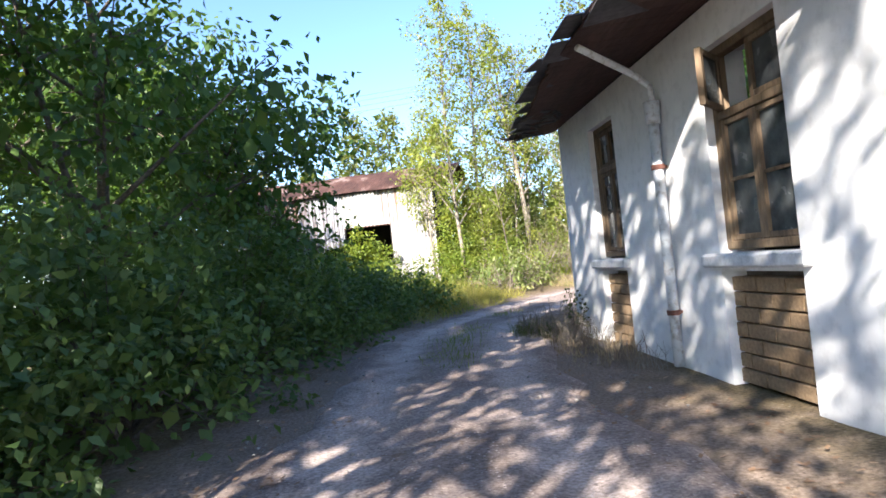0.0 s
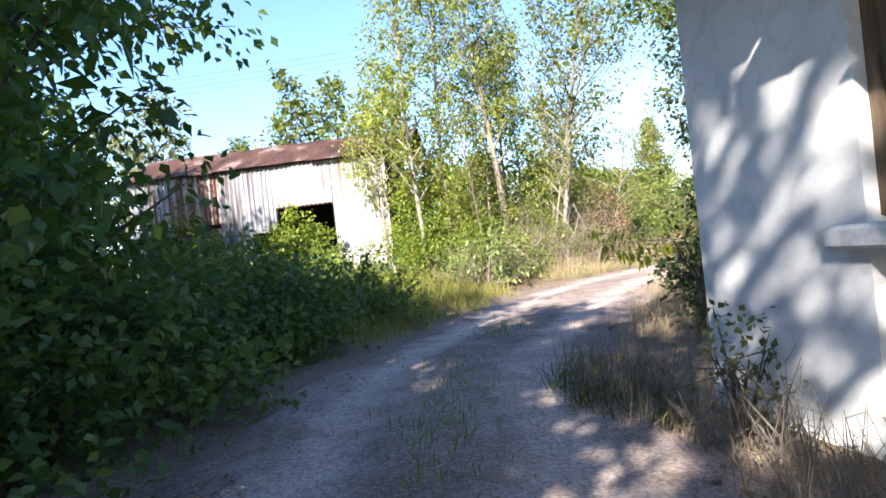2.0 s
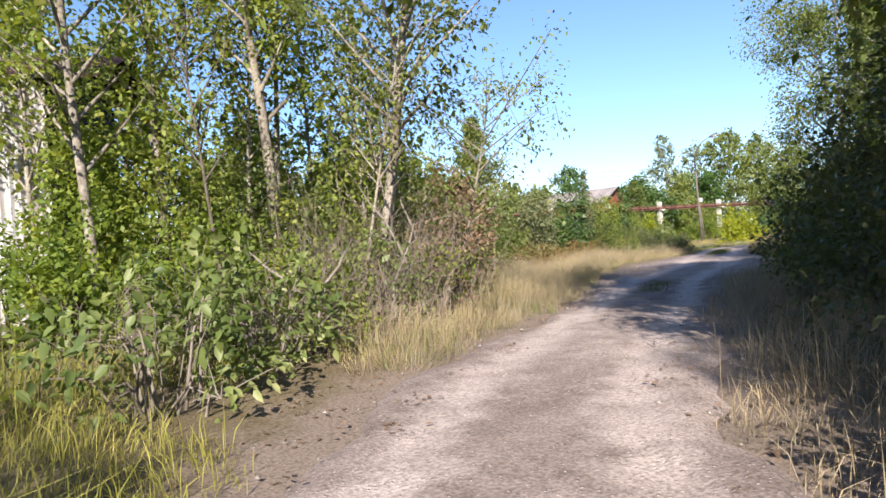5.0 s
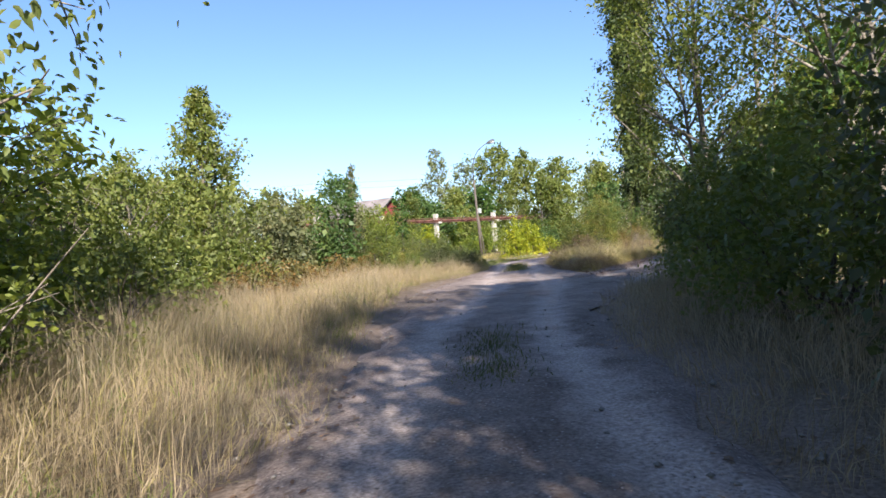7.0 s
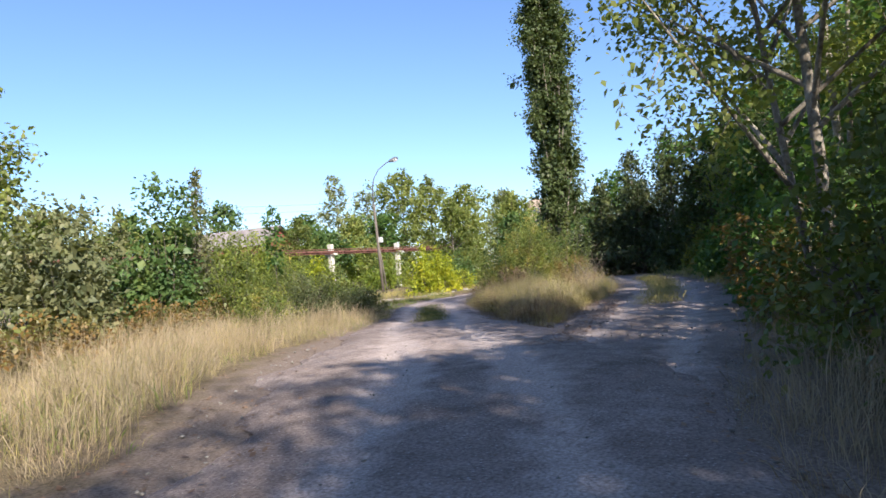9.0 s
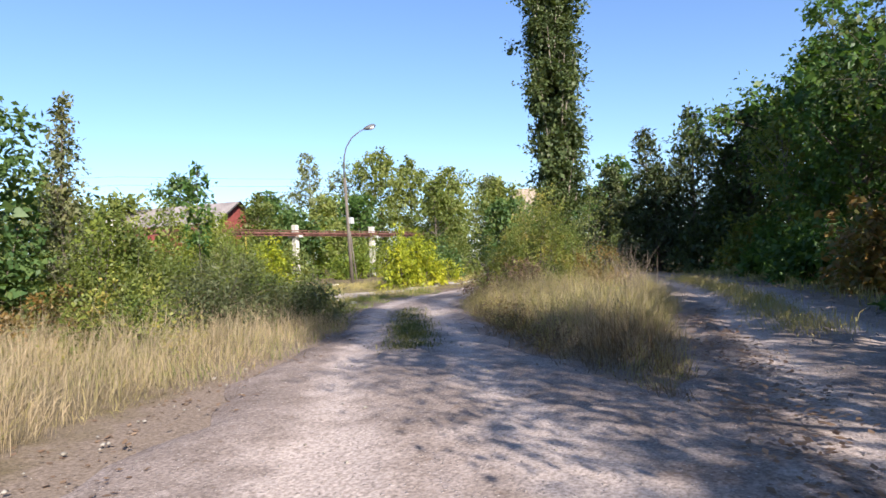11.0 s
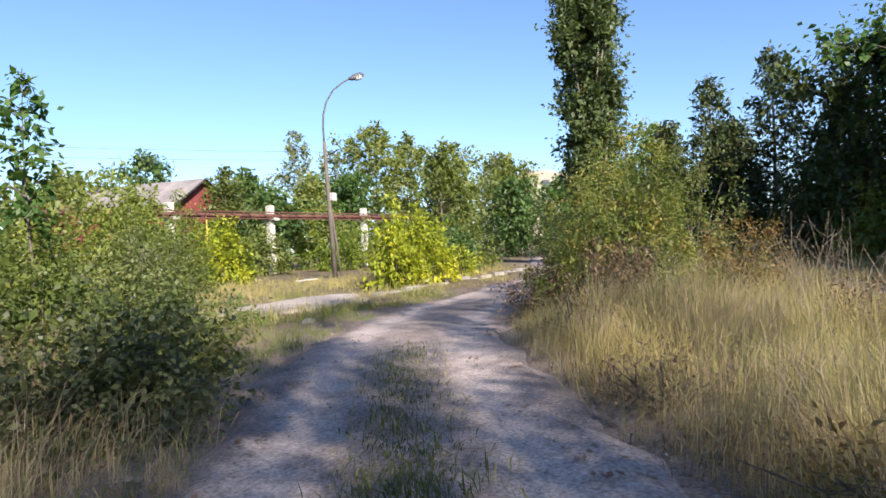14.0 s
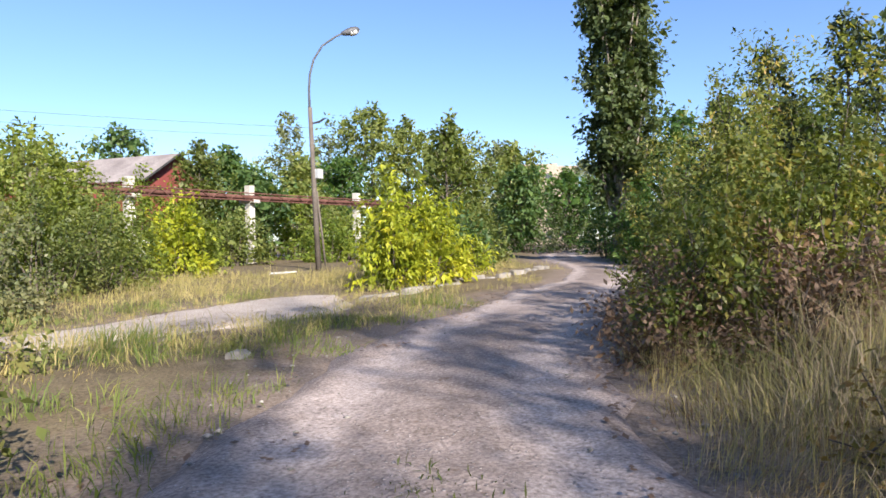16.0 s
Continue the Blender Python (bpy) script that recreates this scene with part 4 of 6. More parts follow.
    s.box(-ln / 2, -0.1, he - 0.13, ln + 0.3, 0.05, 0.12, edge=0.01)
    part("eave_board", s, DARK, shed)


build_shed()


# ---- lamp post, pipe rack, far buildings ----
def build_lamp():
    at = (55.3, 60.9)
    lamp = thing("street_lamp", "leaning concrete street lamp with a curved steel arm", "street lamp", (at[0], at[1], -0.1))
    p = Shape()
    p.tube([(0, 0, 0), (-0.1, 0.06, 3.5), (-0.2, 0.12, 7.2)], [0.135, 0.115, 0.09], 8)
    part("pole", p, CONCRETE_DARK, lamp, "weathered tapering concrete pole", True)
    p = Shape()
    p.tube([(0.3, -0.16, 0.0), (0.16, -0.1, 1.6), (-0.02, 0.0, 3.6)], [0.05, 0.05, 0.05], 6)
    part("brace", p, CONCRETE_DARK, lamp, "", True)
    pts = [(-0.2, 0.12, 6.6), (-0.22, 0.13, 7.9), (-0.18, 0.1, 8.6), (-0.04, 0.0, 9.25), (0.28, -0.24, 9.9), (0.75, -0.58, 10.35), (1.0, -0.76, 10.52)]
    a = Shape()
    a.tube(pts, [0.06, 0.05, 0.048, 0.046, 0.044, 0.042, 0.04], 8)
    arm = part("arm", a, STEEL, lamp, "thin curved steel arm", True)
    d = unit(np.array([0.55, -0.44, 0.24]))
    h = Shape()
    b = np.array([0.96, -0.73, 10.5])
    h.tube([b, b + d * 0.2, b + d * 0.5, b + d * 0.75, b + d * 0.86], [0.06, 0.13, 0.18, 0.15, 0.05], 10)
    head = part("lamp_head", h, STEEL, lamp, "grey street lamp head", True)
    g = Shape()
    c = b + d * 0.56 + np.array([0.0, 0.0, -0.05])
    g.tube([c - d * 0.26, c - d * 0.12, c + d * 0.12, c + d * 0.28], [0.06, 0.16, 0.16, 0.06], 10)
    part("lens", g, LAMP_CASE, head, "clouded white lens", True)
    s = Shape()
    s.box(0.02, -0.05, 4.35, 0.32, 0.3, 0.42, edge=0.02)
    part("junction_box", s, LAMP_CASE, lamp, "small pale grey junction box")
    s = Shape()
    s.tube([(-0.18, 0.1, 6.5), (0.1, -0.12, 6.6), (0.32, -0.3, 6.78)], [0.03, 0.05, 0.03], 6)
    part("insulator", s, DARK, lamp)


build_lamp()

POSTS = [(46.3, 73.4), (54.4, 73.2), (62.1, 72.8), (71.5, 72.0), (80.5, 71.2)]


def build_rack():
    rack = thing("pipe_rack", "rusty pipes carried on white concrete posts", "pipe rack", (0, 0, 0))
    for x, y in POSTS:
        s = Shape()
        s.box(x, y, 2.4, 0.42, 0.42, 5.1, yaw=0.04, edge=0.03)
        s.box(x, y, 3.95, 0.5, 1.3, 0.2, yaw=0.04, edge=0.02)
        part("post", s, CONCRETE, rack, "pale concrete post")
    for k, (dy, dz, r) in enumerate(((-0.45, 4.18, 0.13), (-0.1, 4.15, 0.1), (0.3, 4.2, 0.15))):
        s = Shape()
        pts = [(x, y + dy, dz + 0.03 * ((i + k) % 2)) for i, (x, y) in enumerate(POSTS)]
        pts = [(pts[0][0] - 14, pts[0][1] + 1, dz)] + pts
        s.tube(pts, [r] * len(pts), 8)
        part("pipe", s, RUST, rack, "rusty steel pipe", True)
    for i in range(len(POSTS) - 1):
        (x0, y0), (x1, y1) = POSTS[i], POSTS[i + 1]
        s = Shape()
        for z in (3.98, 4.42):
            s.tube([(x0, y0 - 0.6, z), (x1, y1 - 0.6, z)], [0.04, 0.04], 5)
        for j in range(12):
            f, g = j / 12, (j + 1) / 12
            za, zb = (3.98, 4.42) if j % 2 else (4.42, 3.98)
            s.tube([(x0 + (x1 - x0) * f, y0 + (y1 - y0) * f - 0.6, za), (x0 + (x1 - x0) * g, y0 + (y1 - y0) * g - 0.6, zb)], [0.025, 0.025], 4)
        part("truss", s, RUST, rack, "rusty lattice girder")
    s = Shape()
    s.tube([(56.6, 72.6, 0), (56.6, 72.6, 4.1)], [0.05, 0.05], 8)
    part("support_pole", s, surface("yellow_paint", [(0.3, (0.5, 0.36, 0.06)), (0.7, (0.6, 0.45, 0.1))], [(0.3, (0.6, 0.6, 0.6)), (0.6, (1, 1, 1))], 1, 9, 0.6), rack, "yellow painted steel pole")


build_rack()


def build_gable_house():
    h = thing("brick_house", "red brick house with a grey ridged roof behind trees", "house", (62.4, 80.6, 0), 14.0)
    s = Shape()
    w, ln, he, hr = 3.0, 14.0, 5.7, 7.5
    s.box(0, ln / 2, he / 2, w * 2, ln, he)
    s.add([(-w, 0, he), (w, 0, he), (0, 0, hr), (-w, 0.3, he), (w, 0.3, he), (0, 0.3, hr)], [(0, 1, 2), (5, 4, 3), (0, 2, 5, 3), (1, 4, 5, 2)])
    part("wall", s, RED_BRICK, h, "dull red brick gable")
    for sx in (-1, 1):
        rows = 9
        roof = part("roof", Shape(), ASBESTOS, h, "weathered grey corrugated roof")
        for i in range(rows):
            s = Shape()
            f, g = i / rows, (i + 1.06) / rows
            z0, z1 = hr + 0.12 - (hr - he) * f * 1.12, hr + 0.07 - (hr - he) * g * 1.12
            pts = [(sx * w * 1.1 * f, -0.45, z0), (sx * w * 1.1 * f, ln + 0.4, z0), (sx * w * 1.1 * g, ln + 0.4, z1), (sx * w * 1.1 * g, -0.45, z1)]
            s.add(pts + [(a, b, c + 0.05) for a, b, c in pts], [(0, 1, 2, 3), (7, 6, 5, 4), (2, 1, 5, 6), (0, 3, 7, 4), (3, 2, 6, 7), (1, 0, 4, 5)])
            part("roof_sheet", s, ASBESTOS, roof)
    s = Shape()
    for sx in (-1, 1):
        s.tube([(0, -0.5, hr + 0.1), (sx * w * 1.12, -0.5, he - 0.2)], [0.09, 0.09], 4)
    part("barge_board", s, DARK, h)


build_gable_house()


def build_block():
    b = thing("apartment_block", "distant beige apartment block behind trees", "building", (168.0, 97.0, 0), 28.0)
    s = Shape()
    s.box(0, 0, 8.2, 22, 12, 16.4)
    s.box(4, 1, 17.2, 10, 8, 1.8)
    part("wall", s, FAR_WALL, b)
    for fl in range(5):
        for i in range(6):
            s = Shape()
            s.box(-9 + i * 3.6, -6.02, 2.2 + fl * 3.0, 1.5, 0.1, 1.5)
            part("window", s, GLASS, b)
    for fl in range(5):
        for i in range(3):
            s = Shape()
            s.box(-11.02, -4 + i * 4, 2.2 + fl * 3.0, 0.1, 1.5, 1.5)
            part("window", s, GLASS, b)


build_block()


# ---- plants along the first stretch ----
HEDGE = "dense dark green hedge of tall broad-leaved shrubs"
for i, (x, y, sx, sy, h, k) in enumerate([
        (-3.5, 3.6, 1.5, 2.0, 2.7, 9000), (-2.8, 6.4, 1.6, 1.9, 2.6, 10500), (-2.4, 9.2, 1.6, 1.9, 2.4, 10500), (-2.0, 12.0, 1.6, 1.8, 2.2, 9000),
        (-1.1, 14.7, 1.5, 1.5, 1.85, 7600), (-5.2, 8.0, 1.8, 2.6, 3.6, 6000), (-4.6, 12.5, 2.0, 2.4, 3.2, 6000), (0.1, 17.4, 1.6, 1.5, 1.3, 5500),
        (-3.4, 16.2, 2.0, 2.0, 2.7, 6500), (-6.8, 15.5, 2.2, 2.4, 2.2, 4000), (-5.6, 20.0, 2.2, 2.2, 1.8, 4200), (-2.0, 20.4, 1.8, 1.8, 1.8, 4800)]):
    bush("bush", (x, y), (sx, sy, h), 100 + i, LEAF_HEDGE, HEDGE, leaf=0.09, n=k, stems=16, bare=0.0, clump=0.32, group="roadside hedge")
for i, (x, y, h, sp, r) in enumerate([(-3.9, 9.0, 8.6, 2.6, 0.12), (-2.6, 12.0, 5.4, 2.3, 0.08), (-5.6, 6.8, 9.0, 2.6, 0.13), (-7.0, 11.8, 9.4, 2.8, 0.14), (-4.6, 14.4, 7.2, 2.4, 0.1), (-8.5, 17.5, 8.0, 2.4, 0.12)]):
    tree("broadleaf_tree", (x, y), h, sp, r, 200 + i, LEAF_DARK, BARK, "tall dark green tree with large drooping leaves", leaf=0.125, n=9500, limbs=34,
         base=0.2, clump=0.46, group="trees in the hedge", fork=1, droop=0.9, core=0.07)

# trees behind the starting point, left of the road, that shade the wall and the road
for i, (x, y, h, sp) in enumerate([(-3.7, -0.6, 10.5, 2.6), (-3.2, -2.6, 10.5, 2.7), (-3.8, -6.8, 11.5, 2.8), (-6.8, -6.2, 11.0, 2.8), (-8.8, -2.5, 9.0, 2.4), (-4.8, -12.0, 11.0, 2.8), (-3.9, 3.4, 9.0, 2.6), (-6.2, 2.6, 9.0, 2.6), (-5.2, 0.8, 9.6, 2.6)]):
    tree("broadleaf_tree", (x, y), h, sp, 0.14, 210 + i, LEAF_DARK, BARK, "tall dark green tree with large drooping leaves", leaf=0.2, n=2800 if i < 6 else 6000, limbs=24, base=0.28, clump=0.42, group="trees in the hedge", core=0.0)

# Unseen trees added to shade the right-hand tree and the shed's left panels.
for i, (x, y, h, sp, b) in enumerate([(-4.2, -4.4, 17.5, 3.2, 0.66), (-11.6, 26.0, 12.5, 3.2, 0.25), (-10.6, 28.8, 10.0, 2.6, 0.2), (-9.6, 22.6, 10.0, 2.6, 0.25)]):
    tree("broadleaf_tree", (x, y), h, sp, 0.16, 226 + i, LEAF_DARK, BARK, "tall dark green tree with large drooping leaves", leaf=0.22, n=8000, limbs=34, base=b, clump=0.55, group="trees in the hedge", core=0.02)

# growth in front of the shed
for i, (x, y, sx, sy, h, mat, k, lf) in enumerate([
        (-5.4, 32.4, 1.2, 0.9, 3.7, LEAF_VINE, 2800, 0.12), (-1.2, 32.3, 1.5, 0.8, 4.1, LEAF_VINE, 5200, 0.12), (-2.6, 32.0, 1.4, 0.9, 3.2, LEAF_VINE, 4000, 0.12), (-6.6, 33.4, 1.2, 0.8, 4.3, LEAF_MID, 2600, 0.13), (-3.6, 29.6, 2.0, 1.4, 1.9, LEAF_VINE, 3600, 0.11),
        (-0.2, 29.4, 1.6, 1.4, 2.0, LEAF_VINE, 3400, 0.1), (-8.0, 30.5, 2.2, 1.6, 2.0, LEAF_HEDGE, 3400, 0.12), (-6.2, 26.5, 2.2, 1.8, 1.5, LEAF_HEDGE, 3600, 0.11),
        (-2.8, 25.4, 2.0, 1.6, 1.3, LEAF_MID, 3400, 0.1), (0.6, 25.4, 1.7, 1.5, 1.4, LEAF_VINE, 3600, 0.085), (1.4, 22.6, 1.5, 1.3, 0.95, LEAF_YELLOW, 3000, 0.08),
        (-0.6, 22.2, 1.4, 1.3, 1.2, LEAF_MID, 2600, 0.09)]):
    bush("bush", (x, y), (sx, sy, h), 130 + i, mat, "sunlit green shrub overgrown with vines before the shed", leaf=lf, n=k, bare=0.03, clump=0.32, group="shrubs before the shed")
bush("vine", (3.2, 30.0), (1.0, 0.9, 4.3), 151, LEAF_VINE, "bright green climbing vine at the corner of the shed", leaf=0.1, n=7000, clump=0.26, category="vine")
bush("vine", (3.0, 27.0), (0.9, 0.8, 2.6), 152, LEAF_VINE, "bright green climbing vine at the corner of the shed", leaf=0.09, n=3000, clump=0.26, category="vine")

# the slender trees beyond the bend
SLENDER = "slender young poplar with sparse yellow-green leaves and a pale trunk"
for i, (x, y, h, sp, r, lx, ly, k, mat, b) in enumerate([
        (6.75, 30.0, 13.2, 2.3, 0.17, -0.07, 0.0, 3600, LEAF_YELLOW, 0.33), (8.1, 28.3, 10.6, 3.4, 0.16, 0.17, -0.05, 4600, LEAF_OLIVE, 0.36),
        (3.2, 28.6, 14.2, 2.2, 0.11, 0.0, 0.0, 4600, LEAF_YELLOW, 0.2), (4.6, 30.0, 14.6, 2.0, 0.12, 0.0, 0.0, 3400, LEAF_YELLOW, 0.22), (6.4, 31.0, 10.6, 1.7, 0.08, 0.01, 0.0, 2400, LEAF_MID, 0.35),
        (7.0, 31.2, 12.6, 1.6, 0.1, 0.01, 0.0, 1400, LEAF_OLIVE, 0.45), (8.3, 33.2, 11.0, 1.4, 0.07, 0.0, 0.0, 1200, LEAF_YELLOW, 0.4), (8.8, 30.4, 7.6, 1.5, 0.07, 0.0, 0.0, 1500, LEAF_YELLOW, 0.3), (10.2, 33.0, 7.2, 1.6, 0.07, 0.0, 0.0, 1500, LEAF_MID, 0.25),
        (2.2, 31.8, 9.6, 1.6, 0.08, 0.0, 0.0, 2600, LEAF_YELLOW, 0.3)]):
    tree("poplar_tree", (x, y), h, sp, r, 220 + i, mat, BARK_PALE, SLENDER, leaf=0.115, n=int(k * 1.9), limbs=34, base=b, clump=0.5, lean=(lx, ly), group="slender trees at the bend", rise=0.9, core=0.04)
for i, (x, y, sx, sy, h, mat, k) in enumerate([
        (4.6, 26.2, 1.3, 1.1, 2.0, LEAF_VINE, 3000), (6.3, 26.6, 1.3, 1.0, 1.8, LEAF_YELLOW, 2600), (7.4, 28.6, 1.4, 1.2, 2.8, LEAF_YELLOW, 2600), (9.4, 28.9, 1.2, 1.0, 2.2, LEAF_OLIVE, 2200), (11.0, 31.0, 1.4, 1.2, 2.6, LEAF_YELLOW, 2600), (9.6, 31.4, 1.5, 1.3, 3.4, LEAF_MID, 2600), (5.6, 28.4, 1.5, 1.2, 3.0, LEAF_VINE, 3200),
        (12.0, 33.0, 1.7, 1.4, 2.6, LEAF_MID, 2800), (14.6, 36.2, 2.0, 1.6, 2.6, LEAF_MID, 2800), (11.2, 36.0, 2.2, 1.8, 3.4, LEAF_MID, 3000), (4.4, 29.0, 1.5, 1.2, 5.2, LEAF_YELLOW, 5000), (6.6, 29.4, 1.5, 1.1, 4.2, LEAF_OLIVE, 3600), (8.3, 30.0, 1.4, 1.1, 3.6, LEAF_YELLOW, 3000), (2.0, 28.2, 1.3, 1.1, 2.4, LEAF_VINE, 3000)]):
    bush("bush", (x, y), (sx, sy, h), 160 + i, mat, "tangled roadside shrub with green and yellowing leaves", leaf=0.085, n=k, bare=0.08, clump=0.28, group="shrubs under the slender trees")
bush("bush", (4.0, 22.8), (1.1, 1.0, 1.9), 175, LEAF_PALE, "low bush with pale broad leaves beside the road", leaf=0.105, n=1000, clump=0.3, fine=True, core=0.0, stem_mat=TWIG_PALE)
bush("bush", (5.2, 24.0), (1.0, 0.9, 1.7), 176, LEAF_PALE, "low bush with pale broad leaves beside the road", leaf=0.1, n=900, clump=0.3, fine=True, core=0.0, stem_mat=TWIG_PALE)
for i, (x, y, h, lx, ly) in enumerate([(7.6, 27.4, 6.6, 0.16, -0.05), (8.7, 28.9, 7.8, 0.09, 0.02), (9.4, 29.3, 6.2, -0.16, 0.0), (5.4, 27.2, 7.0, -0.14, 0.02)]):
    tree("poplar_tree", (x, y), h, 1.0, 0.045, 500 + 40 * i, LEAF_YELLOW, BARK if i % 2 else BARK_PALE, "thin half-bare poplar stem in the thicket", leaf=0.075, n=1100, limbs=18, base=0.4, clump=0.32, lean=(lx, ly), group="slender trees at the bend", rise=1.1, core=0.0)
tree("poplar_tree", (10.3, 28.9), 5.2, 2.3, 0.06, 231, LEAF_FAR, BARK_PALE, "leaning young poplar reaching over the dry grass", leaf=0.075, n=3200, limbs=26, base=0.35, clump=0.36, lean=(0.16, -0.16), group="slender trees at the bend", fine=True, rise=0.5, core=0.0)
for i, (x, y, sx, sy, h, c) in enumerate([(5.0, 25.4, 1.6, 1.0, 1.6, 90), (7.4, 26.9, 1.5, 1.0, 2.2, 130), (9.0, 27.8, 1.2, 0.9, 1.9, 110), (3.4, 24.2, 1.4, 1.0, 1.2, 70), (6.4, 25.3, 1.1, 0.7, 1.2, 60), (7.9, 28.3, 1.6, 1.0, 3.2, 110)]):
    brush("dry_brush", (x, y), (sx, sy, h), 300 + i, "tangle of dry leafless twigs under the trees", c)
for i, (x, y, sx, sy, h, c) in enumerate([(6.2, 25.6, 1.0, 0.7, 1.6, 50), (7.6, 26.9, 1.0, 0.7, 2.2, 60), (9.2, 28.4, 1.0, 0.7, 2.3, 60), (10.4, 29.8, 0.9, 0.8, 2.1, 50), (4.6, 24.6, 0.9, 0.7, 1.2, 40)]):
    brush("dry_brush", (x, y), (sx, sy, h), 320 + i, "tangle of bleached dry twigs at the thicket's edge", c, TWIG_PALE, 0.007, upright=1.0)
bush("bush", (9.75, 27.9), (0.9, 0.8, 3.4), 178, LEAF_BROWN, "withered shrub with brown curled leaves", leaf=0.075, n=3200, clump=0.3, core=0.0, stem_mat=TWIG_PALE, stems=24)

for i, (x, y, sx, sy, h, mat, k) in enumerate([(6.0, 24.9, 0.9, 0.7, 1.2, LEAF_YELLOW, 1300), (7.5, 26.0, 1.0, 0.8, 1.7, LEAF_PALE, 1700), (8.9, 27.1, 1.0, 0.8, 1.6, LEAF_YELLOW, 1500), (4.5, 24.7, 0.9, 0.8, 1.4, LEAF_MID, 1300), (10.0, 28.3, 0.9, 0.8, 1.7, LEAF_OLIVE, 1500)]):
    bush("bush", (x, y), (sx, sy, h), 184 + i, mat, "thin roadside shrub mixed with dry twigs", leaf=0.065, n=k, bare=0.05, clump=0.26, core=0.02, group="thin shrubs at the bend", stem_mat=TWIG, stems=26)

for i, (x, y, h) in enumerate([(4.8, 35.2, 5.4), (7.4, 36.0, 6.0), (10.4, 36.4, 5.4), (13.2, 37.6, 5.0)]):
    tree("broadleaf_tree", (x, y), h, 2.3, 0.1, 236 + 50 * i, LEAF_YELLOW, BARK, "leafy young tree standing behind the slender poplars", leaf=0.16, n=3600, limbs=28, base=0.1, clump=0.6, group="young trees behind the poplars")

# trees behind and left of the shed
for i, (x, y, h, sp, mat) in enumerate([(-9.5, 44.0, 12.0, 3.2, LEAF_GREY), (-13.5, 46.0, 11.0, 3.0, LEAF_GREY), (-16, 42, 9.5, 3.0, LEAF_GREY), (-2.0, 44.0, 13.0, 2.6, LEAF_MID), (0.6, 47.0, 13.5, 2.8, LEAF_MID),
                                        (4.0, 46.0, 12.0, 2.8, LEAF_MID), (-5.5, 48.0, 10.0, 2.6, LEAF_MID), (9.5, 47.0, 7.0, 2.6, LEAF_MID), (14.5, 50.0, 6.4, 2.6, LEAF_MID)]):
    tree("broadleaf_tree", (x, y), h, sp, 0.16, 240 + i, mat, BARK, "round-headed tree standing behind the shed", leaf=0.24, n=4200, limbs=30, base=0.12, clump=0.8, group="trees behind the shed")

# right of the road, past the house
for i, (x, y, sx, sy, h, k, mat) in enumerate([(7.5, 16.0, 1.3, 1.5, 3.4, 5000, LEAF_SHADED), (9.2, 17.2, 1.6, 1.5, 4.2, 6500, LEAF_SAGE), (11.4, 19.4, 1.7, 1.6, 4.2, 7500, LEAF_SAGE), (13.8, 21.6, 1.7, 1.6, 3.6, 7500, LEAF_SAGE),
                                               (16.4, 23.6, 1.7, 1.6, 3.2, 7500, LEAF_SAGE), (19.2, 25.6, 1.8, 1.6, 3.2, 7500, LEAF_OLIVE), (22.4, 27.4, 1.8, 1.7, 3.2, 7500, LEAF_OLIVE), (24.4, 28.8, 1.4, 1.3, 2.7, 6500, LEAF_OLIVE), (26.0, 28.2, 1.9, 1.8, 3.0, 6500, LEAF_OLIVE), (28.8, 29.8, 1.5, 1.3, 2.0, 4600, LEAF_RUST)]):
    bush("bush", (x, y), (sx, sy, h), 400 + i, mat, "dense dark shrub overhanging the road's edge", leaf=0.085, n=int(k * 1.15), bare=0.03, clump=0.32, core=0.08, group="shrubs right of the road")
for i, (x, y, h, sp, k) in enumerate([(8.7, 18.0, 11.5, 3.6, 30000), (8.2, 14.4, 10.5, 2.9, 18000), (12.6, 19.4, 12.0, 3.0, 11500), (16.8, 21.2, 9.5, 2.8, 6000), (20.8, 23.8, 7.5, 2.4, 3600), (24.4, 25.8, 12.5, 3.0, 14000), (26.3, 29.6, 11.5, 3.6, 21000), (30.4, 29.4, 14.5, 4.2, 11000)]):
    tree("poplar_tree", (x, y), h, sp, 0.15 if i < 5 else 0.1, 420 + i, (LEAF_MID, LEAF_DARK, LEAF_DARK, LEAF_FAR, LEAF_FAR, LEAF_MID, LEAF_FAR, LEAF_MID)[i], BARK_PALE, "tall poplar with glossy green leaves and pale trunks",
         leaf=0.09, n=int(k * 1.5), limbs=48 if k > 9000 else 32, base=0.58 if i == 7 else 0.2, clump=0.5, group="poplars right of the road", rise=0.8, fork=1, core=0.03)
# Mostly hidden back row, added to cast denser shade on the road.
for i, (x, y, h) in enumerate([(10.6, 15.6, 12.0), (13.6, 17.6, 12.0), (16.6, 18.8, 11.0)]):
    tree("poplar_tree", (x, y), h, 2.9, 0.17, 450 + i, LEAF_DARK, BARK, "tall dense poplar added behind the roadside row for shade", leaf=0.22, n=8000, limbs=34, base=0.15, clump=0.62, group="second row of poplars", rise=0.8)
for i, (x, y, sx, sy, h, k, mat) in enumerate([(5.5, 13.5, 1.1, 1.0, 2.0, 3600, LEAF_SHADED), (6.4, 15.2, 0.9, 0.9, 1.4, 3000, LEAF_SAGE), (7.0, 17.0, 0.8, 0.8, 1.2, 2600, LEAF_SAGE), (4.7, 12.3, 0.6, 0.6, 0.8, 1500, LEAF_SAGE)]):
    bush("bush", (x, y), (sx, sy, h), 740 + i, mat, "dark shrub in the shade past the house corner", leaf=0.075, n=k, bare=0.0, clump=0.28, core=0.08, group="shrubs right of the road")


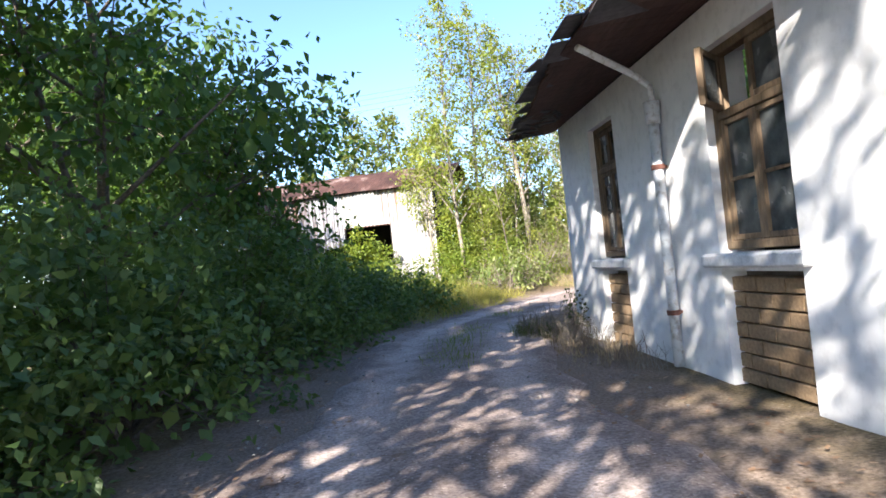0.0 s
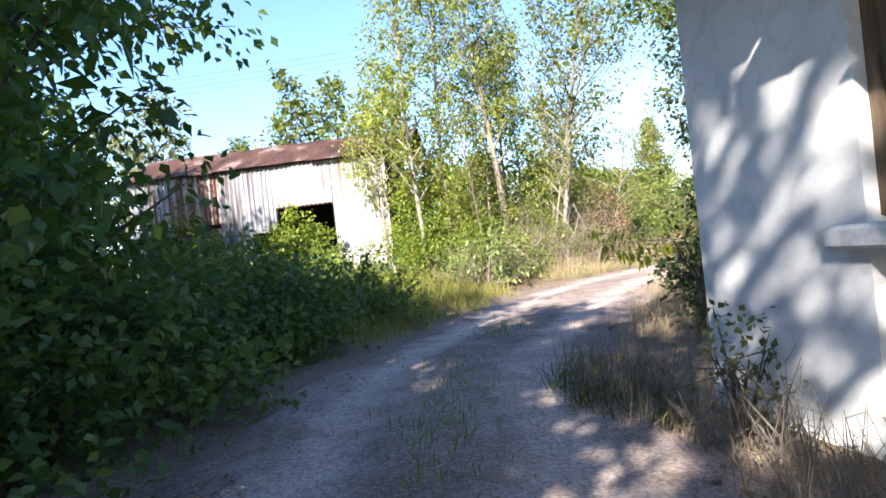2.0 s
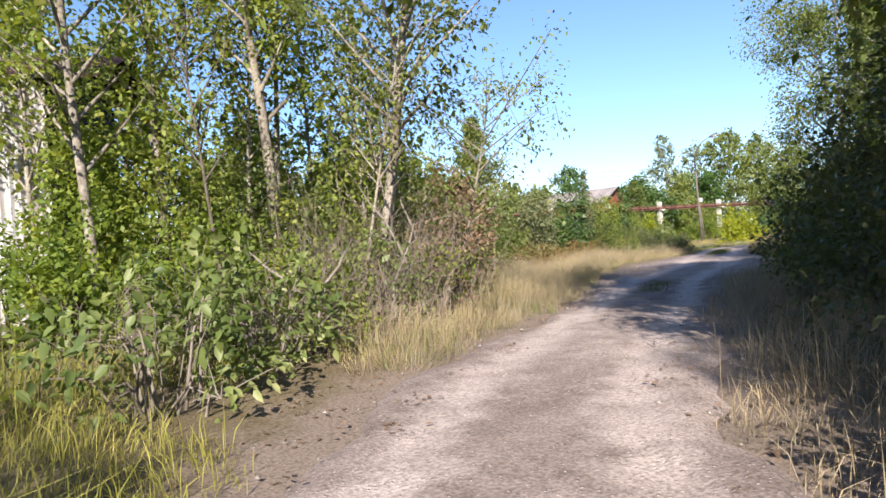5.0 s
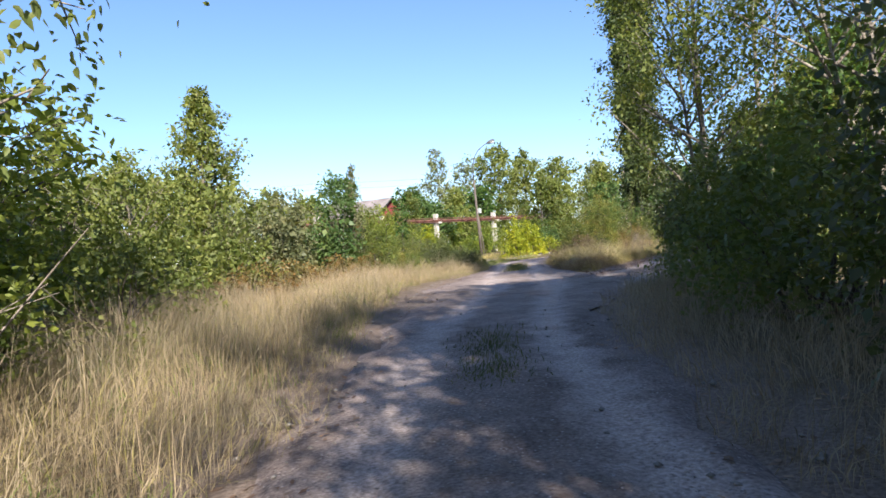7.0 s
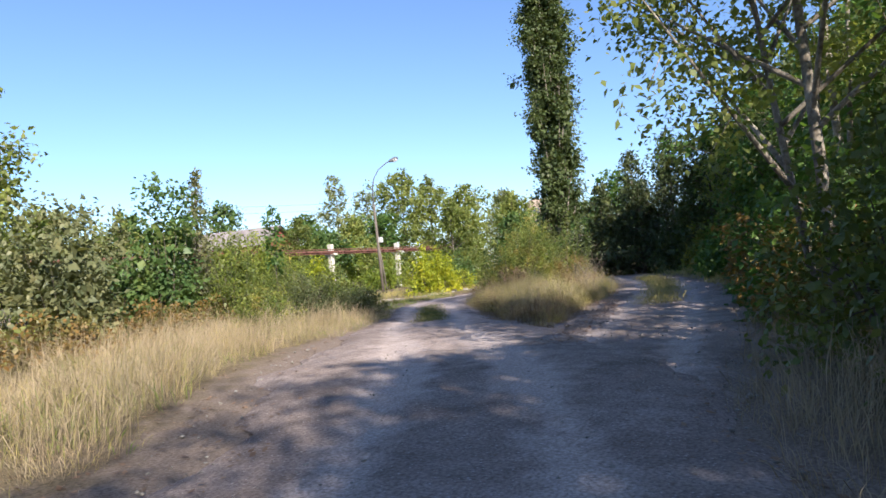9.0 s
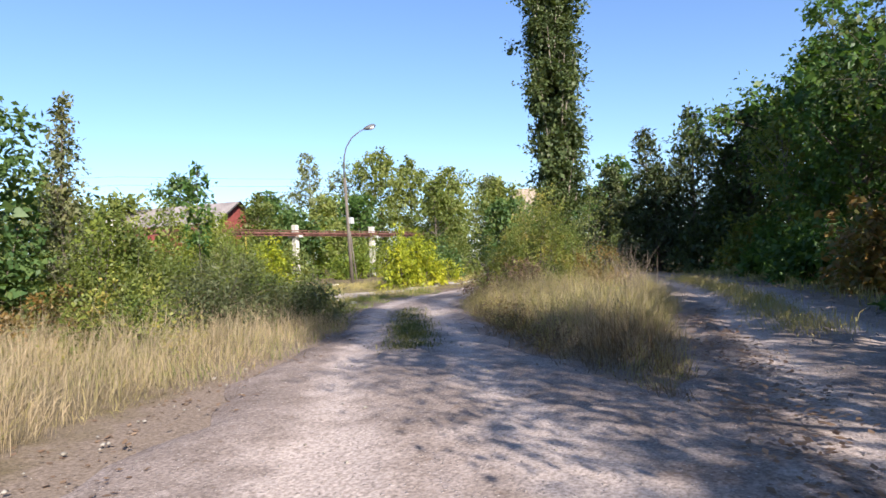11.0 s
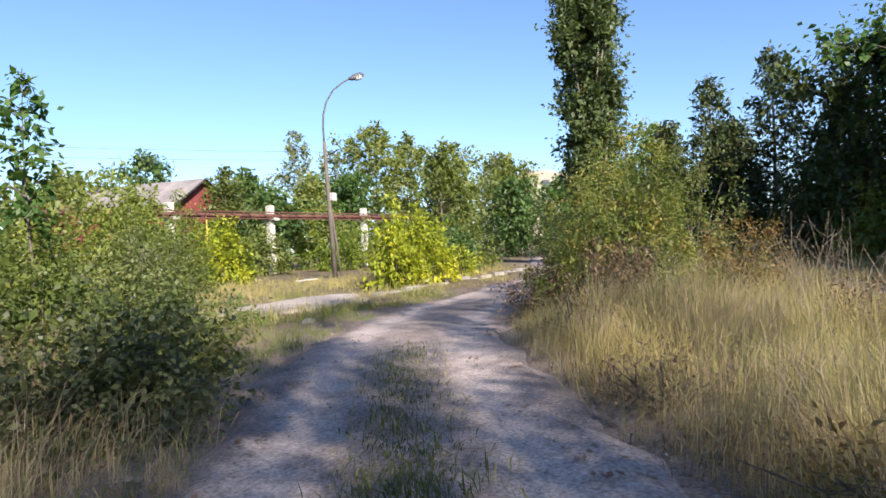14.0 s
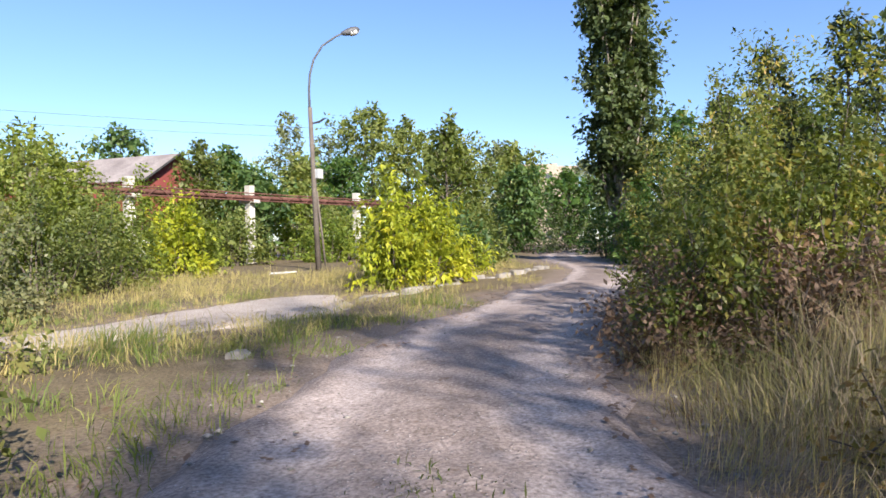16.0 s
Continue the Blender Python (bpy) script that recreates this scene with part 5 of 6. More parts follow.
def arching_shoot(at, seed):
    """Thin stems arching out over the verge, with long leaves drooping from their ends."""
    r = np.random.default_rng(seed)
    t0 = thing("shoot", "bright green shoot with long drooping leaves", "sapling", (at[0], at[1], float(ground_z(at[0], at[1])[0]) - 0.05))
    pts, out = [], []
    for i in range(7):
        wood = Shape()
        tip = np.array([r.uniform(-1.6, -0.75), r.uniform(-0.5, 0.35), r.uniform(0.95, 1.3)])
        knee = np.array([tip[0] * 0.35, tip[1] * 0.4, tip[2] * 0.98])
        wood.tube([np.array([r.normal() * 0.06, r.normal() * 0.06, 0.0]), knee * np.array([0.4, 0.4, 0.6]), knee, tip], [0.011, 0.009, 0.007, 0.003], 5, False)
        part("stem", wood, TWIG, t0, smooth=True)
        for k in range(13):
            p = knee + (tip - knee) * (0.45 + 0.55 * k / 12) + r.normal(size=3) * 0.02
            pts.append(p)
            out.append(unit(np.array([r.normal() * 0.6, r.normal() * 0.6, -0.8])))
    part("foliage", leaves_mesh("foliage", np.array(pts), np.array(out), np.full(len(pts), 0.105), LEAF_LIME, r, 1.2, 0.3, fine=True), LEAF_LIME, t0)


arching_shoot((4.6, 12.8), 440)

# far right, beyond the branch track
for i, (x, y, h, sp) in enumerate([(66.7, 41.4, 11.3, 3.3), (66.6, 44.3, 10.4, 3.2), (71.0, 38.0, 10.5, 3.4), (75.0, 44.0, 9.0, 3.4), (63.5, 38.6, 7.8, 3.2), (63.8, 46.0, 7.6, 3.0), (65.0, 43.4, 7.4, 3.2), (68.5, 34.6, 12.0, 4.0), (52.0, 30.5, 12.0, 3.2)]):
    tree("conifer_tree", (x, y), h, sp, 0.17, 460 + i, LEAF_CONIFER if i < 7 else LEAF_SHADED, BARK, "dark evergreen tree with a ragged pointed top", leaf=0.24, n=6500, limbs=60, base=0.03,
         shape="cone" if i < 7 else "oval", clump=0.62, group="dark trees on the right", rise=0.25, slim=0.4)
# Added trees, mostly out of view, that shade the track and the island's front.
for i, (x, y, h) in enumerate([(39.5, 28.4, 8.5), (43.4, 28.0, 9.5), (47.0, 29.2, 10.5), (32.2, 27.8, 6.6), (35.6, 28.2, 6.4)]):
    tree("broadleaf_tree", (x, y), h, 3.0, 0.16, 470 + i, LEAF_DARK, BARK, "dark green tree added to shade the branch track", leaf=0.2, n=4600, limbs=32, base=0.15, clump=0.6, group="trees over the track")
for i, (x, y, sx, sy, h, mat) in enumerate([(29.5, 29.0, 2.0, 1.8, 3.0, LEAF_DARK), (33.5, 29.6, 2.2, 2.0, 3.2, LEAF_DARK), (38.0, 30.6, 2.4, 2.0, 3.4, LEAF_DARK), (43.0, 32.0, 2.4, 2.0, 3.0, LEAF_RUST), (48.5, 34.0, 2.4, 1.9, 2.4, LEAF_DARK),
                                            (57.6, 37.4, 1.6, 1.4, 3.2, LEAF_TURN), (54.0, 35.6, 2.0, 1.6, 2.6, LEAF_DARK), (61.5, 39.6, 2.6, 2.2, 4.6, LEAF_SHADED), (65.4, 46.4, 2.4, 2.0, 6.0, LEAF_OLIVE), (72.0, 48.6, 3.0, 2.6, 5.0, LEAF_SHADED)]):
    bush("bush", (x, y), (sx, sy, h), 480 + i, mat, "dark roadside thicket beside the branch track", leaf=0.2, n=4200, bare=0.0, clump=0.42, group="thicket beside the track")

for i, (x, y, h, sp) in enumerate([(62.5, 33.2, 15.0, 4.4), (58.6, 31.8, 12.0, 3.4), (60.6, 37.4, 9.2, 3.2), (57.6, 34.0, 11.0, 3.2), (53.0, 32.6, 9.5, 3.0)]):
    tree("broadleaf_tree", (x, y), h, sp, 0.22, 476 + i, LEAF_SHADED if i in (1, 2) else LEAF_DARK, BARK, "broad dark tree with open branches beside the track", leaf=0.22, n=9000, limbs=40, base=0.1, clump=0.7, group="dark trees on the right")
tree("poplar_tree", (55.6, 35.4), 8.6, 1.7, 0.1, 475, LEAF_FAR, BARK_PALE, "light green young tree before the dark evergreens", leaf=0.16, n=4200, limbs=34, base=0.08, clump=0.5, rise=1.2)

# left of the road, behind the dry grass
for i, (x, y, h, sp, mat) in enumerate([(19.4, 47.6, 5.6, 1.9, LEAF_FAR), (16.0, 43.4, 5.2, 1.9, LEAF_FAR), (13.0, 40.6, 5.0, 1.8, LEAF_YELLOW)]):
    tree("broadleaf_tree", (x, y), h, sp, 0.09, 490 + i, mat, BARK_PALE, "leafy young tree standing behind the dry grass", leaf=0.12, n=int(2600 + 500 * h), limbs=36, base=0.06, clump=0.5, group="young trees behind the dry grass", rise=0.9)
tree("poplar_tree", (25.3, 53.5), 10.4, 3.7, 0.15, 500, LEAF_FAR, BARK_PALE, "young poplar with a pointed light green crown", leaf=0.18, n=12000, limbs=70, base=0.03, clump=0.62, shape="cone", rise=0.8)
for i, (x, y, sx, sy, h, mat, k) in enumerate([
        (14.0, 40.5, 2.0, 1.6, 2.6, LEAF_FAR, 3600), (16.8, 43.0, 2.2, 1.8, 3.0, LEAF_FAR, 3600), (21.0, 43.8, 2.0, 1.7, 2.9, LEAF_FAR, 3800), (25.0, 46.4, 1.5, 1.3, 4.0, LEAF_GREY, 4600), (28.6, 47.6, 1.5, 1.2, 5.2, LEAF_HEDGE, 5200), (29.3, 52.3, 1.4, 1.3, 5.6, LEAF_GREY, 4200), (32.6, 49.6, 1.2, 1.1, 3.6, LEAF_MID, 3000),
        (25.2, 49.4, 2.2, 1.8, 5.0, LEAF_GREY, 4600), (31.5, 51.0, 1.8, 1.6, 2.6, LEAF_MID, 3400), (22.5, 50.0, 2.6, 2.0, 4.6, LEAF_FAR, 3800), (34.0, 54.5, 2.2, 1.8, 2.8, LEAF_YELLOW, 3600), (17.5, 52.0, 3.0, 2.4, 4.4, LEAF_GREY, 3600),
        (37.5, 56.5, 2.0, 1.8, 2.6, LEAF_MID, 3400), (40.5, 59.0, 2.2, 1.8, 2.8, LEAF_YELLOW, 3200)]):
    bush("bush", (x, y), (sx, sy, h), 510 + i, mat, "green shrub standing behind the dry grass", leaf=0.15, n=int(k * 1.0), bare=0.0, clump=0.36, group="shrubs behind the dry grass")
for i, (x, y, sx, sy, h) in enumerate([(20.0, 40.4, 1.5, 0.9, 1.2), (23.0, 42.6, 1.4, 0.9, 1.1), (26.8, 45.0, 1.4, 0.9, 1.1), (29.6, 46.6, 1.2, 0.9, 1.2)]):
    bush("bramble", (x, y), (sx, sy, h), 530 + i, LEAF_RUST, "low bramble with reddening leaves", leaf=0.09, n=2400, clump=0.26, group="brambles", category="bramble")
# the big bush that the road passes on its left
for i, (x, y, sx, sy, h, mat, k) in enumerate([(31.2, 43.9, 1.5, 1.2, 1.55, LEAF_SAGE, 5200), (33.6, 45.9, 1.5, 1.1, 1.4, LEAF_MID, 5200), (30.2, 46.6, 1.9, 1.5, 2.3, LEAF_MID, 4600), (34.6, 48.6, 1.3, 1.0, 1.7, LEAF_MID, 3000), (28.8, 43.0, 1.1, 0.9, 1.2, LEAF_TURN, 3000), (32.4, 48.6, 1.6, 1.3, 3.0, LEAF_MID, 3400), (33.4, 43.7, 1.1, 0.75, 1.0, LEAF_SAGE, 4200), (35.3, 45.7, 1.2, 0.85, 1.15, LEAF_OLIVE, 4200)]):
    bush("bush", (x, y), (sx, sy, h), 540 + i, mat, "shaggy grey-green bush at the roadside", leaf=0.056, n=int(k * 2.0), bare=0.0, clump=0.26, lumpy=0.6, per=80, group="roadside bush on the left")
tree("poplar_tree", (31.0, 49.1), 6.0, 1.0, 0.06, 549, LEAF_GREY, BARK, "slim grey-green young poplar behind the shrubs", leaf=0.09, n=4200, limbs=40, base=0.05, clump=0.36, shape="cone", rise=1.4)
bush("bush", (30.6, 47.0), (0.55, 0.5, 3.1), 547, LEAF_YELLOW, "bright yellow-green shrub standing above the roadside bush", leaf=0.09, n=1500, bare=0.0, clump=0.26, lumpy=0.6, group="shrubs behind the dry grass")
tree("sapling_tree", (36.4, 51.3), 5.3, 0.55, 0.04, 548, LEAF_DARK, BARK, "thin sapling standing above the shrubs", leaf=0.15, n=620, limbs=18, base=0.4, clump=0.22, shape="column")

for i, (x, y, sx, sy, h, mat, k) in enumerate([(36.9, 48.9, 1.1, 0.9, 1.6, LEAF_OLIVE, 2600), (36.4, 52.6, 1.5, 1.2, 2.6, LEAF_MID, 3400), (39.6, 54.0, 1.4, 1.2, 2.2, LEAF_GREY, 2800), (42.2, 57.0, 1.5, 1.3, 3.6, LEAF_OLIVE, 3400), (44.4, 58.4, 1.3, 1.1, 3.0, LEAF_MID, 2800), (44.8, 60.0, 1.6, 1.4, 2.6, LEAF_MID, 2600)]):
    bush("bush", (x, y), (sx, sy, h), 550 + i, mat, "vine-covered shrub beside the paved path", leaf=0.066, n=int(k * 1.7), bare=0.0, clump=0.28, lumpy=0.6, per=70, group="shrubs beside the paved path")

# the bush and grass on the island
for i, (x, y, sx, sy, h, mat, k) in enumerate([(41.9, 43.0, 1.1, 0.9, 2.4, LEAF_TURN, 9000), (42.9, 41.9, 1.4, 1.2, 3.3, LEAF_TURN, 14000), (44.9, 42.9, 1.9, 1.4, 4.2, LEAF_TURN, 15000), (47.4, 44.2, 1.8, 1.4, 3.8, LEAF_TURN, 8000),
                                               (46.6, 41.8, 1.6, 1.3, 4.4, LEAF_OLIVE, 7000), (41.1, 43.4, 0.8, 0.6, 1.0, LEAF_BROWN, 2000), (43.8, 40.4, 1.0, 0.9, 1.8, LEAF_RUST, 3600), (41.5, 42.2, 0.9, 0.8, 1.5, LEAF_BROWN, 3400), (43.6, 43.9, 1.3, 0.5, 1.3, LEAF_BROWN, 3400)]):
    bush("bush", (x, y), (sx, sy, h), 560 + i, mat, "large tangled bush on the grass island, partly yellowing", leaf=0.06, n=int(k * 1.15), bare=0.0, clump=0.24, lumpy=0.6, slim=0.5, group="bush on the island", stems=30, core=0.1, per=95)
brush("dry_brush", (44.6, 40.9), (0.9, 0.8, 2.0), 570, "dry bare twigs sticking out of the bush", 46, None, 0.0045)
brush("dry_brush", (42.0, 42.6), (1.2, 0.9, 1.5), 569, "dry bare twigs sticking out of the bush", 70, TWIG, 0.005)
brush("dry_weeds", (38.4, 38.4), (3.4, 1.6, 0.75), 571, "dead brown weed stalks in the island grass", 130, TWIG, 0.004, "weeds", 1.6)
for i, (x, y, h) in enumerate([(41.6, 38.9, 1.5), (43.4, 39.3, 1.6), (39.6, 38.0, 1.35), (37.6, 37.4, 1.25), (45.0, 39.9, 1.5)]):
    brush("dry_weeds", (x, y), (0.6, 0.35, h), 574 + i, "tall brown weed stalks standing over the island grass", 22, TWIG, 0.006, "weeds", 2.4)

# round the lamp
for i, (x, y, sx, sy, h, k) in enumerate([(48.2, 51.7, 1.15, 1.0, 3.2, 3000), (49.5, 51.5, 1.2, 1.0, 3.1, 3000), (50.6, 52.3, 1.3, 1.0, 2.3, 2400), (54.6, 52.9, 0.7, 0.6, 1.5, 800)]):
    bush("maple_bush", (x, y), (sx, sy, h), 580 + i, LEAF_LIME, "bright yellow-green ash-leaved maple bush", leaf=0.16, n=k, bare=0.02, clump=0.34, slim=0.4, group="maple bushes by the kerb", droop=1.0, lumpy=0.6, stems=22)
for i, (x, y, sx, sy, h, mat, k) in enumerate([
        (53.0, 54.6, 1.4, 1.3, 3.0, LEAF_MID, 3000), (56.0, 54.4, 1.5, 1.3, 2.6, LEAF_HEDGE, 2800), (59.5, 56.0, 1.8, 1.6, 3.6, LEAF_MID, 2800), (64.0, 58.0, 2.2, 1.8, 4.2, LEAF_MID, 2800),
        (51.5, 66.0, 2.0, 1.6, 3.2, LEAF_LIME, 2600), (48.0, 65.0, 2.0, 1.6, 2.6, LEAF_YELLOW, 2600), (55.0, 70.0, 2.4, 1.6, 3.4, LEAF_VINE, 3600), (59.0, 70.5, 2.6, 1.6, 3.6, LEAF_FAR, 3600), (65.0, 69.0, 2.4, 1.6, 3.2, LEAF_VINE, 3200),
        (68.5, 70.0, 2.2, 1.6, 3.8, LEAF_YELLOW, 2600), (45.0, 62.6, 2.1, 1.6, 5.6, LEAF_YELLOW, 4400), (45.3, 61.6, 1.0, 0.9, 3.6, LEAF_YELLOW, 2200), (49.2, 61.9, 1.0, 0.9, 3.1, LEAF_LIME, 1600), (50.3, 62.4, 0.9, 0.8, 2.3, LEAF_YELLOW, 1600), (61.9, 77.8, 1.5, 1.2, 7.3, LEAF_DARK, 3000), (46.9, 65.0, 1.5, 1.3, 4.7, LEAF_FAR, 2800), (49.6, 67.6, 1.5, 1.2, 4.9, LEAF_YELLOW, 2600), (88.0, 62.6, 3.0, 2.2, 6.0, LEAF_SHADED, 2600), (93.0, 68.0, 3.2, 2.4, 6.0, LEAF_DARK, 2400), (82.0, 57.0, 2.4, 1.6, 4.6, LEAF_SHADED, 2400), (41.6, 61.6, 2.2, 1.9, 5.3, LEAF_FAR, 3400), (37.4, 59.6, 2.2, 1.8, 4.8, LEAF_MID, 2800), (33.6, 56.5, 2.2, 1.8, 4.6, LEAF_OLIVE, 2800),
        (75.0, 70.0, 2.6, 1.8, 4.0, LEAF_MID, 2400), (80.0, 69.0, 2.8, 2.0, 4.6, LEAF_HEDGE, 2400), (71.0, 62.0, 2.4, 2.0, 4.2, LEAF_MID, 2400), (78.0, 65.0, 2.6, 2.2, 5.0, LEAF_HEDGE, 2400), (68.0, 50.4, 2.2, 1.6, 5.0, LEAF_DARK, 2800), (64.6, 49.4, 2.0, 1.4, 3.4, LEAF_DARK, 2600), (73.5, 53.6, 2.4, 1.8, 5.0, LEAF_DARK, 2400), (58.6, 46.8, 1.8, 1.4, 2.6, LEAF_MID, 2600)]):
    bush("bush", (x, y), (sx, sy, h), 590 + i, mat, "green shrub growing below the pipe rack", leaf=0.16, n=int(k * 1.1), bare=0.0, clump=0.4, group="shrubs below the pipe rack")
for i, (x, y, h, mat) in enumerate([(47.0, 75.6, 5.0, LEAF_YELLOW), (51.5, 76.0, 5.0, LEAF_FAR), (56.2, 76.2, 6.0, LEAF_VINE), (59.0, 76.6, 6.0, LEAF_VINE), (65.2, 77.4, 6.6, LEAF_FAR), (69.0, 76.0, 5.4, LEAF_VINE), (73.5, 75.5, 5.6, LEAF_FAR), (78.0, 75.0, 6.0, LEAF_MID), (43.0, 74.0, 4.6, LEAF_OLIVE), (65.2, 79.3, 7.0, LEAF_VINE), (67.2, 79.0, 6.3, LEAF_VINE)]):
    bush("bush", (x, y), (2.6, 1.6, h), 680 + i, mat, "tall green shrub behind the pipe rack", leaf=0.19, n=3000, bare=0.0, clump=0.46, group="tall shrubs behind the pipe rack")
tree("broadleaf_tree", (60.7, 75.7), 8.2, 1.5, 0.12, 622, LEAF_MID, BARK, "dense green tree growing against the brick gable", leaf=0.17, n=6000, limbs=40, base=0.05, clump=0.5, rise=0.8)
for i, (x, y, sx, sy, h, mat, k) in enumerate([(42.4, 58.9, 1.5, 1.2, 4.6, LEAF_YELLOW, 4200), (45.2, 60.4, 1.1, 1.0, 3.7, LEAF_FAR, 3200), (46.6, 60.6, 0.9, 0.8, 3.3, LEAF_YELLOW, 2400)]):
    bush("bush", (x, y), (sx, sy, h), 730 + i, mat, "tall yellow-green shrub overgrown with vines", leaf=0.1, n=k, bare=0.0, clump=0.36, lumpy=0.6, group="shrubs beside the paved path")
tree("walnut_tree", (60.5, 57.5), 7.4, 1.5, 0.12, 620, LEAF_MID, BARK, "young walnut tree with large dark leaves", leaf=0.2, n=2600, limbs=22, base=0.2, clump=0.5)
tree("lombardy_poplar", (69.9, 51.9), 31.0, 5.4, 0.5, 621, LEAF_POPLAR, BARK_PALE, "very tall columnar poplar with dark glossy leaves", leaf=0.24, n=48000, limbs=130, base=0.03, clump=0.66, twigs=4, shape="column", rise=2.6, core=0.24)

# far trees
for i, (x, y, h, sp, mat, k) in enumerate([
        (94, 88, 17.8, 5.0, LEAF_FAR, 7600), (100, 87, 17.4, 4.6, LEAF_FAR, 6400), (103, 110, 21.5, 4.6, LEAF_FAR_HAZE, 5000), (109, 108, 18.5, 4.4, LEAF_FAR_HAZE, 4600), (96, 78, 14.4, 4.0, LEAF_FAR, 4600),
        (101, 73, 13.0, 4.0, LEAF_FAR, 4200), (112, 80, 15.0, 4.4, LEAF_FAR_HAZE, 4200), (120, 84, 15.5, 4.6, LEAF_FAR_HAZE, 4200), (84, 84, 10.5, 3.4, LEAF_DARK, 4000), (70, 84, 9.6, 3.0, LEAF_HEDGE, 4000),
        (76, 82, 8.8, 3.0, LEAF_FAR, 3600), (71, 101, 13.6, 3.8, LEAF_HEDGE, 4200), (58, 92, 9.0, 3.4, LEAF_FAR, 3600), (48, 84, 8.6, 3.4, LEAF_FAR, 3600), (40, 80, 8.2, 3.4, LEAF_FAR_HAZE, 3600), (32, 74, 8.0, 3.2, LEAF_FAR, 3600),
        (25, 68, 7.6, 3.0, LEAF_FAR_HAZE, 3600), (66, 77, 6.8, 2.2, LEAF_HEDGE, 3000), (88, 74, 9.6, 3.2, LEAF_FAR, 3600), (92, 68, 8.6, 3.0, LEAF_HEDGE, 3600), (100, 66, 9.2, 3.4, LEAF_DARK, 3600), (86, 52, 11.0, 3.6, LEAF_DARK, 3600),
        (112, 64, 11.0, 4.0, LEAF_DARK, 3600), (128, 74, 14.0, 4.4, LEAF_FAR_HAZE, 3600), (30, 88, 9.5, 3.6, LEAF_FAR_HAZE, 3200), (18, 76, 9.0, 3.6, LEAF_FAR_HAZE, 3200), (10, 64, 8.5, 3.4, LEAF_FAR, 3200)]):
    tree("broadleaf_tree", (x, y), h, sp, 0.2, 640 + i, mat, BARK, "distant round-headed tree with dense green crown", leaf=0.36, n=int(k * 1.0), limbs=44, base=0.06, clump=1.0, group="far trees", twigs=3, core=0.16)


# ---- grass ----
rng = np.random.default_rng(77)


def house_clear(x, y):
    return ~((x > 2.6) & (x < 12) & (y < 10.6))


def left_verge(far):
    """Left of the road; the shoulder stays bare where the road widens."""
    return lambda x, y: between(0.0, far)(x, y) & (side(x, y) > 0) & (off_road(x, y) > 0.1 + 0.75 * np.clip((x - 15.5) / 3, 0, 1) * np.clip((29 - x) / 3, 0, 1) + 0.25 * lumps(x, y, 1.7))


x, y = scatter(88000, rng, 6, 34, 23, 50, left_verge(6.0), 0.06, 6)
blades("tall_grass", x, y, STRAW, "tall dry straw-coloured grass beside the road", 0.25, 1.05, 0.0042, rng, 1.0)
x, y = scatter(40000, rng, 6, 36, 23, 52, left_verge(7.0), 0.09, 6)
blades("tall_grass", x, y, STRAW_GREEN, "half-green grass among the dry stalks", 0.15, 0.75, 0.0045, rng, 1.1)
x, y = scatter(16000, rng, 6, 36, 23, 52, lambda x, y: left_verge(7.5)(x, y) & (lumps(x, y, 0.8) > -0.1), 0.07, 8)
blades("grass", x, y, GRASS, "green weeds between the dry grass", 0.12, 0.45, 0.008, rng, 0.6)
def island(x, y):
    return between(0.05, 4.5)(x, y) & (y < 36.5 + (x - 27) * 0.56) & (y > 33.6 + (x - 29) * 0.2) & (x < 46.0)


x, y = scatter(20000, rng, 27, 48, 34, 44, lambda x, y: island(x, y) & (lumps(x, y, 0.9) > -0.1), 0.06, 6)
blades("tall_grass", x, y, STRAW, "patches of dry straw-coloured grass on the island", 0.35, 1.2, 0.0036, rng, 0.8)
x, y = scatter(46000, rng, 27, 48, 34, 44, lambda x, y: island(x, y) & ((x > 33.5) | (lumps(x, y, 1.3) > 0.0)), 0.06, 6)
blades("tall_grass", x, y, STRAW_GREEN, "tall yellowing grass on the island between the tracks", 0.25, 1.15, 0.0036, rng, 0.9)
x, y = scatter(16000, rng, 27, 42, 34, 44, lambda x, y: island(x, y) & ((x < 35.0) | (lumps(x, y, 1.1) > 0.15)), 0.09, 7)
blades("weeds", x, y, GRASS_BROWN, "withered brown weeds at the foot of the island grass", 0.12, 0.6, 0.0075, rng, 1.1, "weeds")
for i, (x, y, sx, sy, h, mat, k) in enumerate([(31.9, 37.2, 0.6, 0.5, 0.45, LEAF_BROWN, 900), (33.6, 38.6, 0.5, 0.45, 0.6, LEAF_RUST, 900), (35.6, 40.0, 0.55, 0.5, 0.6, LEAF_BROWN, 900), (38.3, 41.6, 0.7, 0.5, 0.8, LEAF_RUST, 1100), (33.4, 36.6, 0.6, 0.5, 0.5, LEAF_SAGE, 900), (36.6, 37.7, 0.8, 0.5, 0.7, LEAF_OLIVE, 1100), (39.6, 38.6, 0.8, 0.5, 0.9, LEAF_BROWN, 1100)]):
    bush("weed_clump", (x, y), (sx, sy, h), 720 + i, mat, "low leafy weed clump in the island grass", leaf=0.04, n=k, clump=0.16, category="weeds", stems=12, core=0.0, slim=0.5, group="weeds on the island")
x, y = scatter(36000, rng, 34, 60, 44, 70, lambda x, y: between(0.1, 9)(x, y) & (y > 47.5) & ((x < 45.0) | (y > 50.9 + (x - 45.6) * 0.11) | (lumps(x, y, 1.4) > 0.45)), 0.07, 6)
blades("grass", x, y, STRAW_GREEN, "patchy yellow-green grass near the lamp", 0.12, 0.55, 0.009, rng, 0.9)
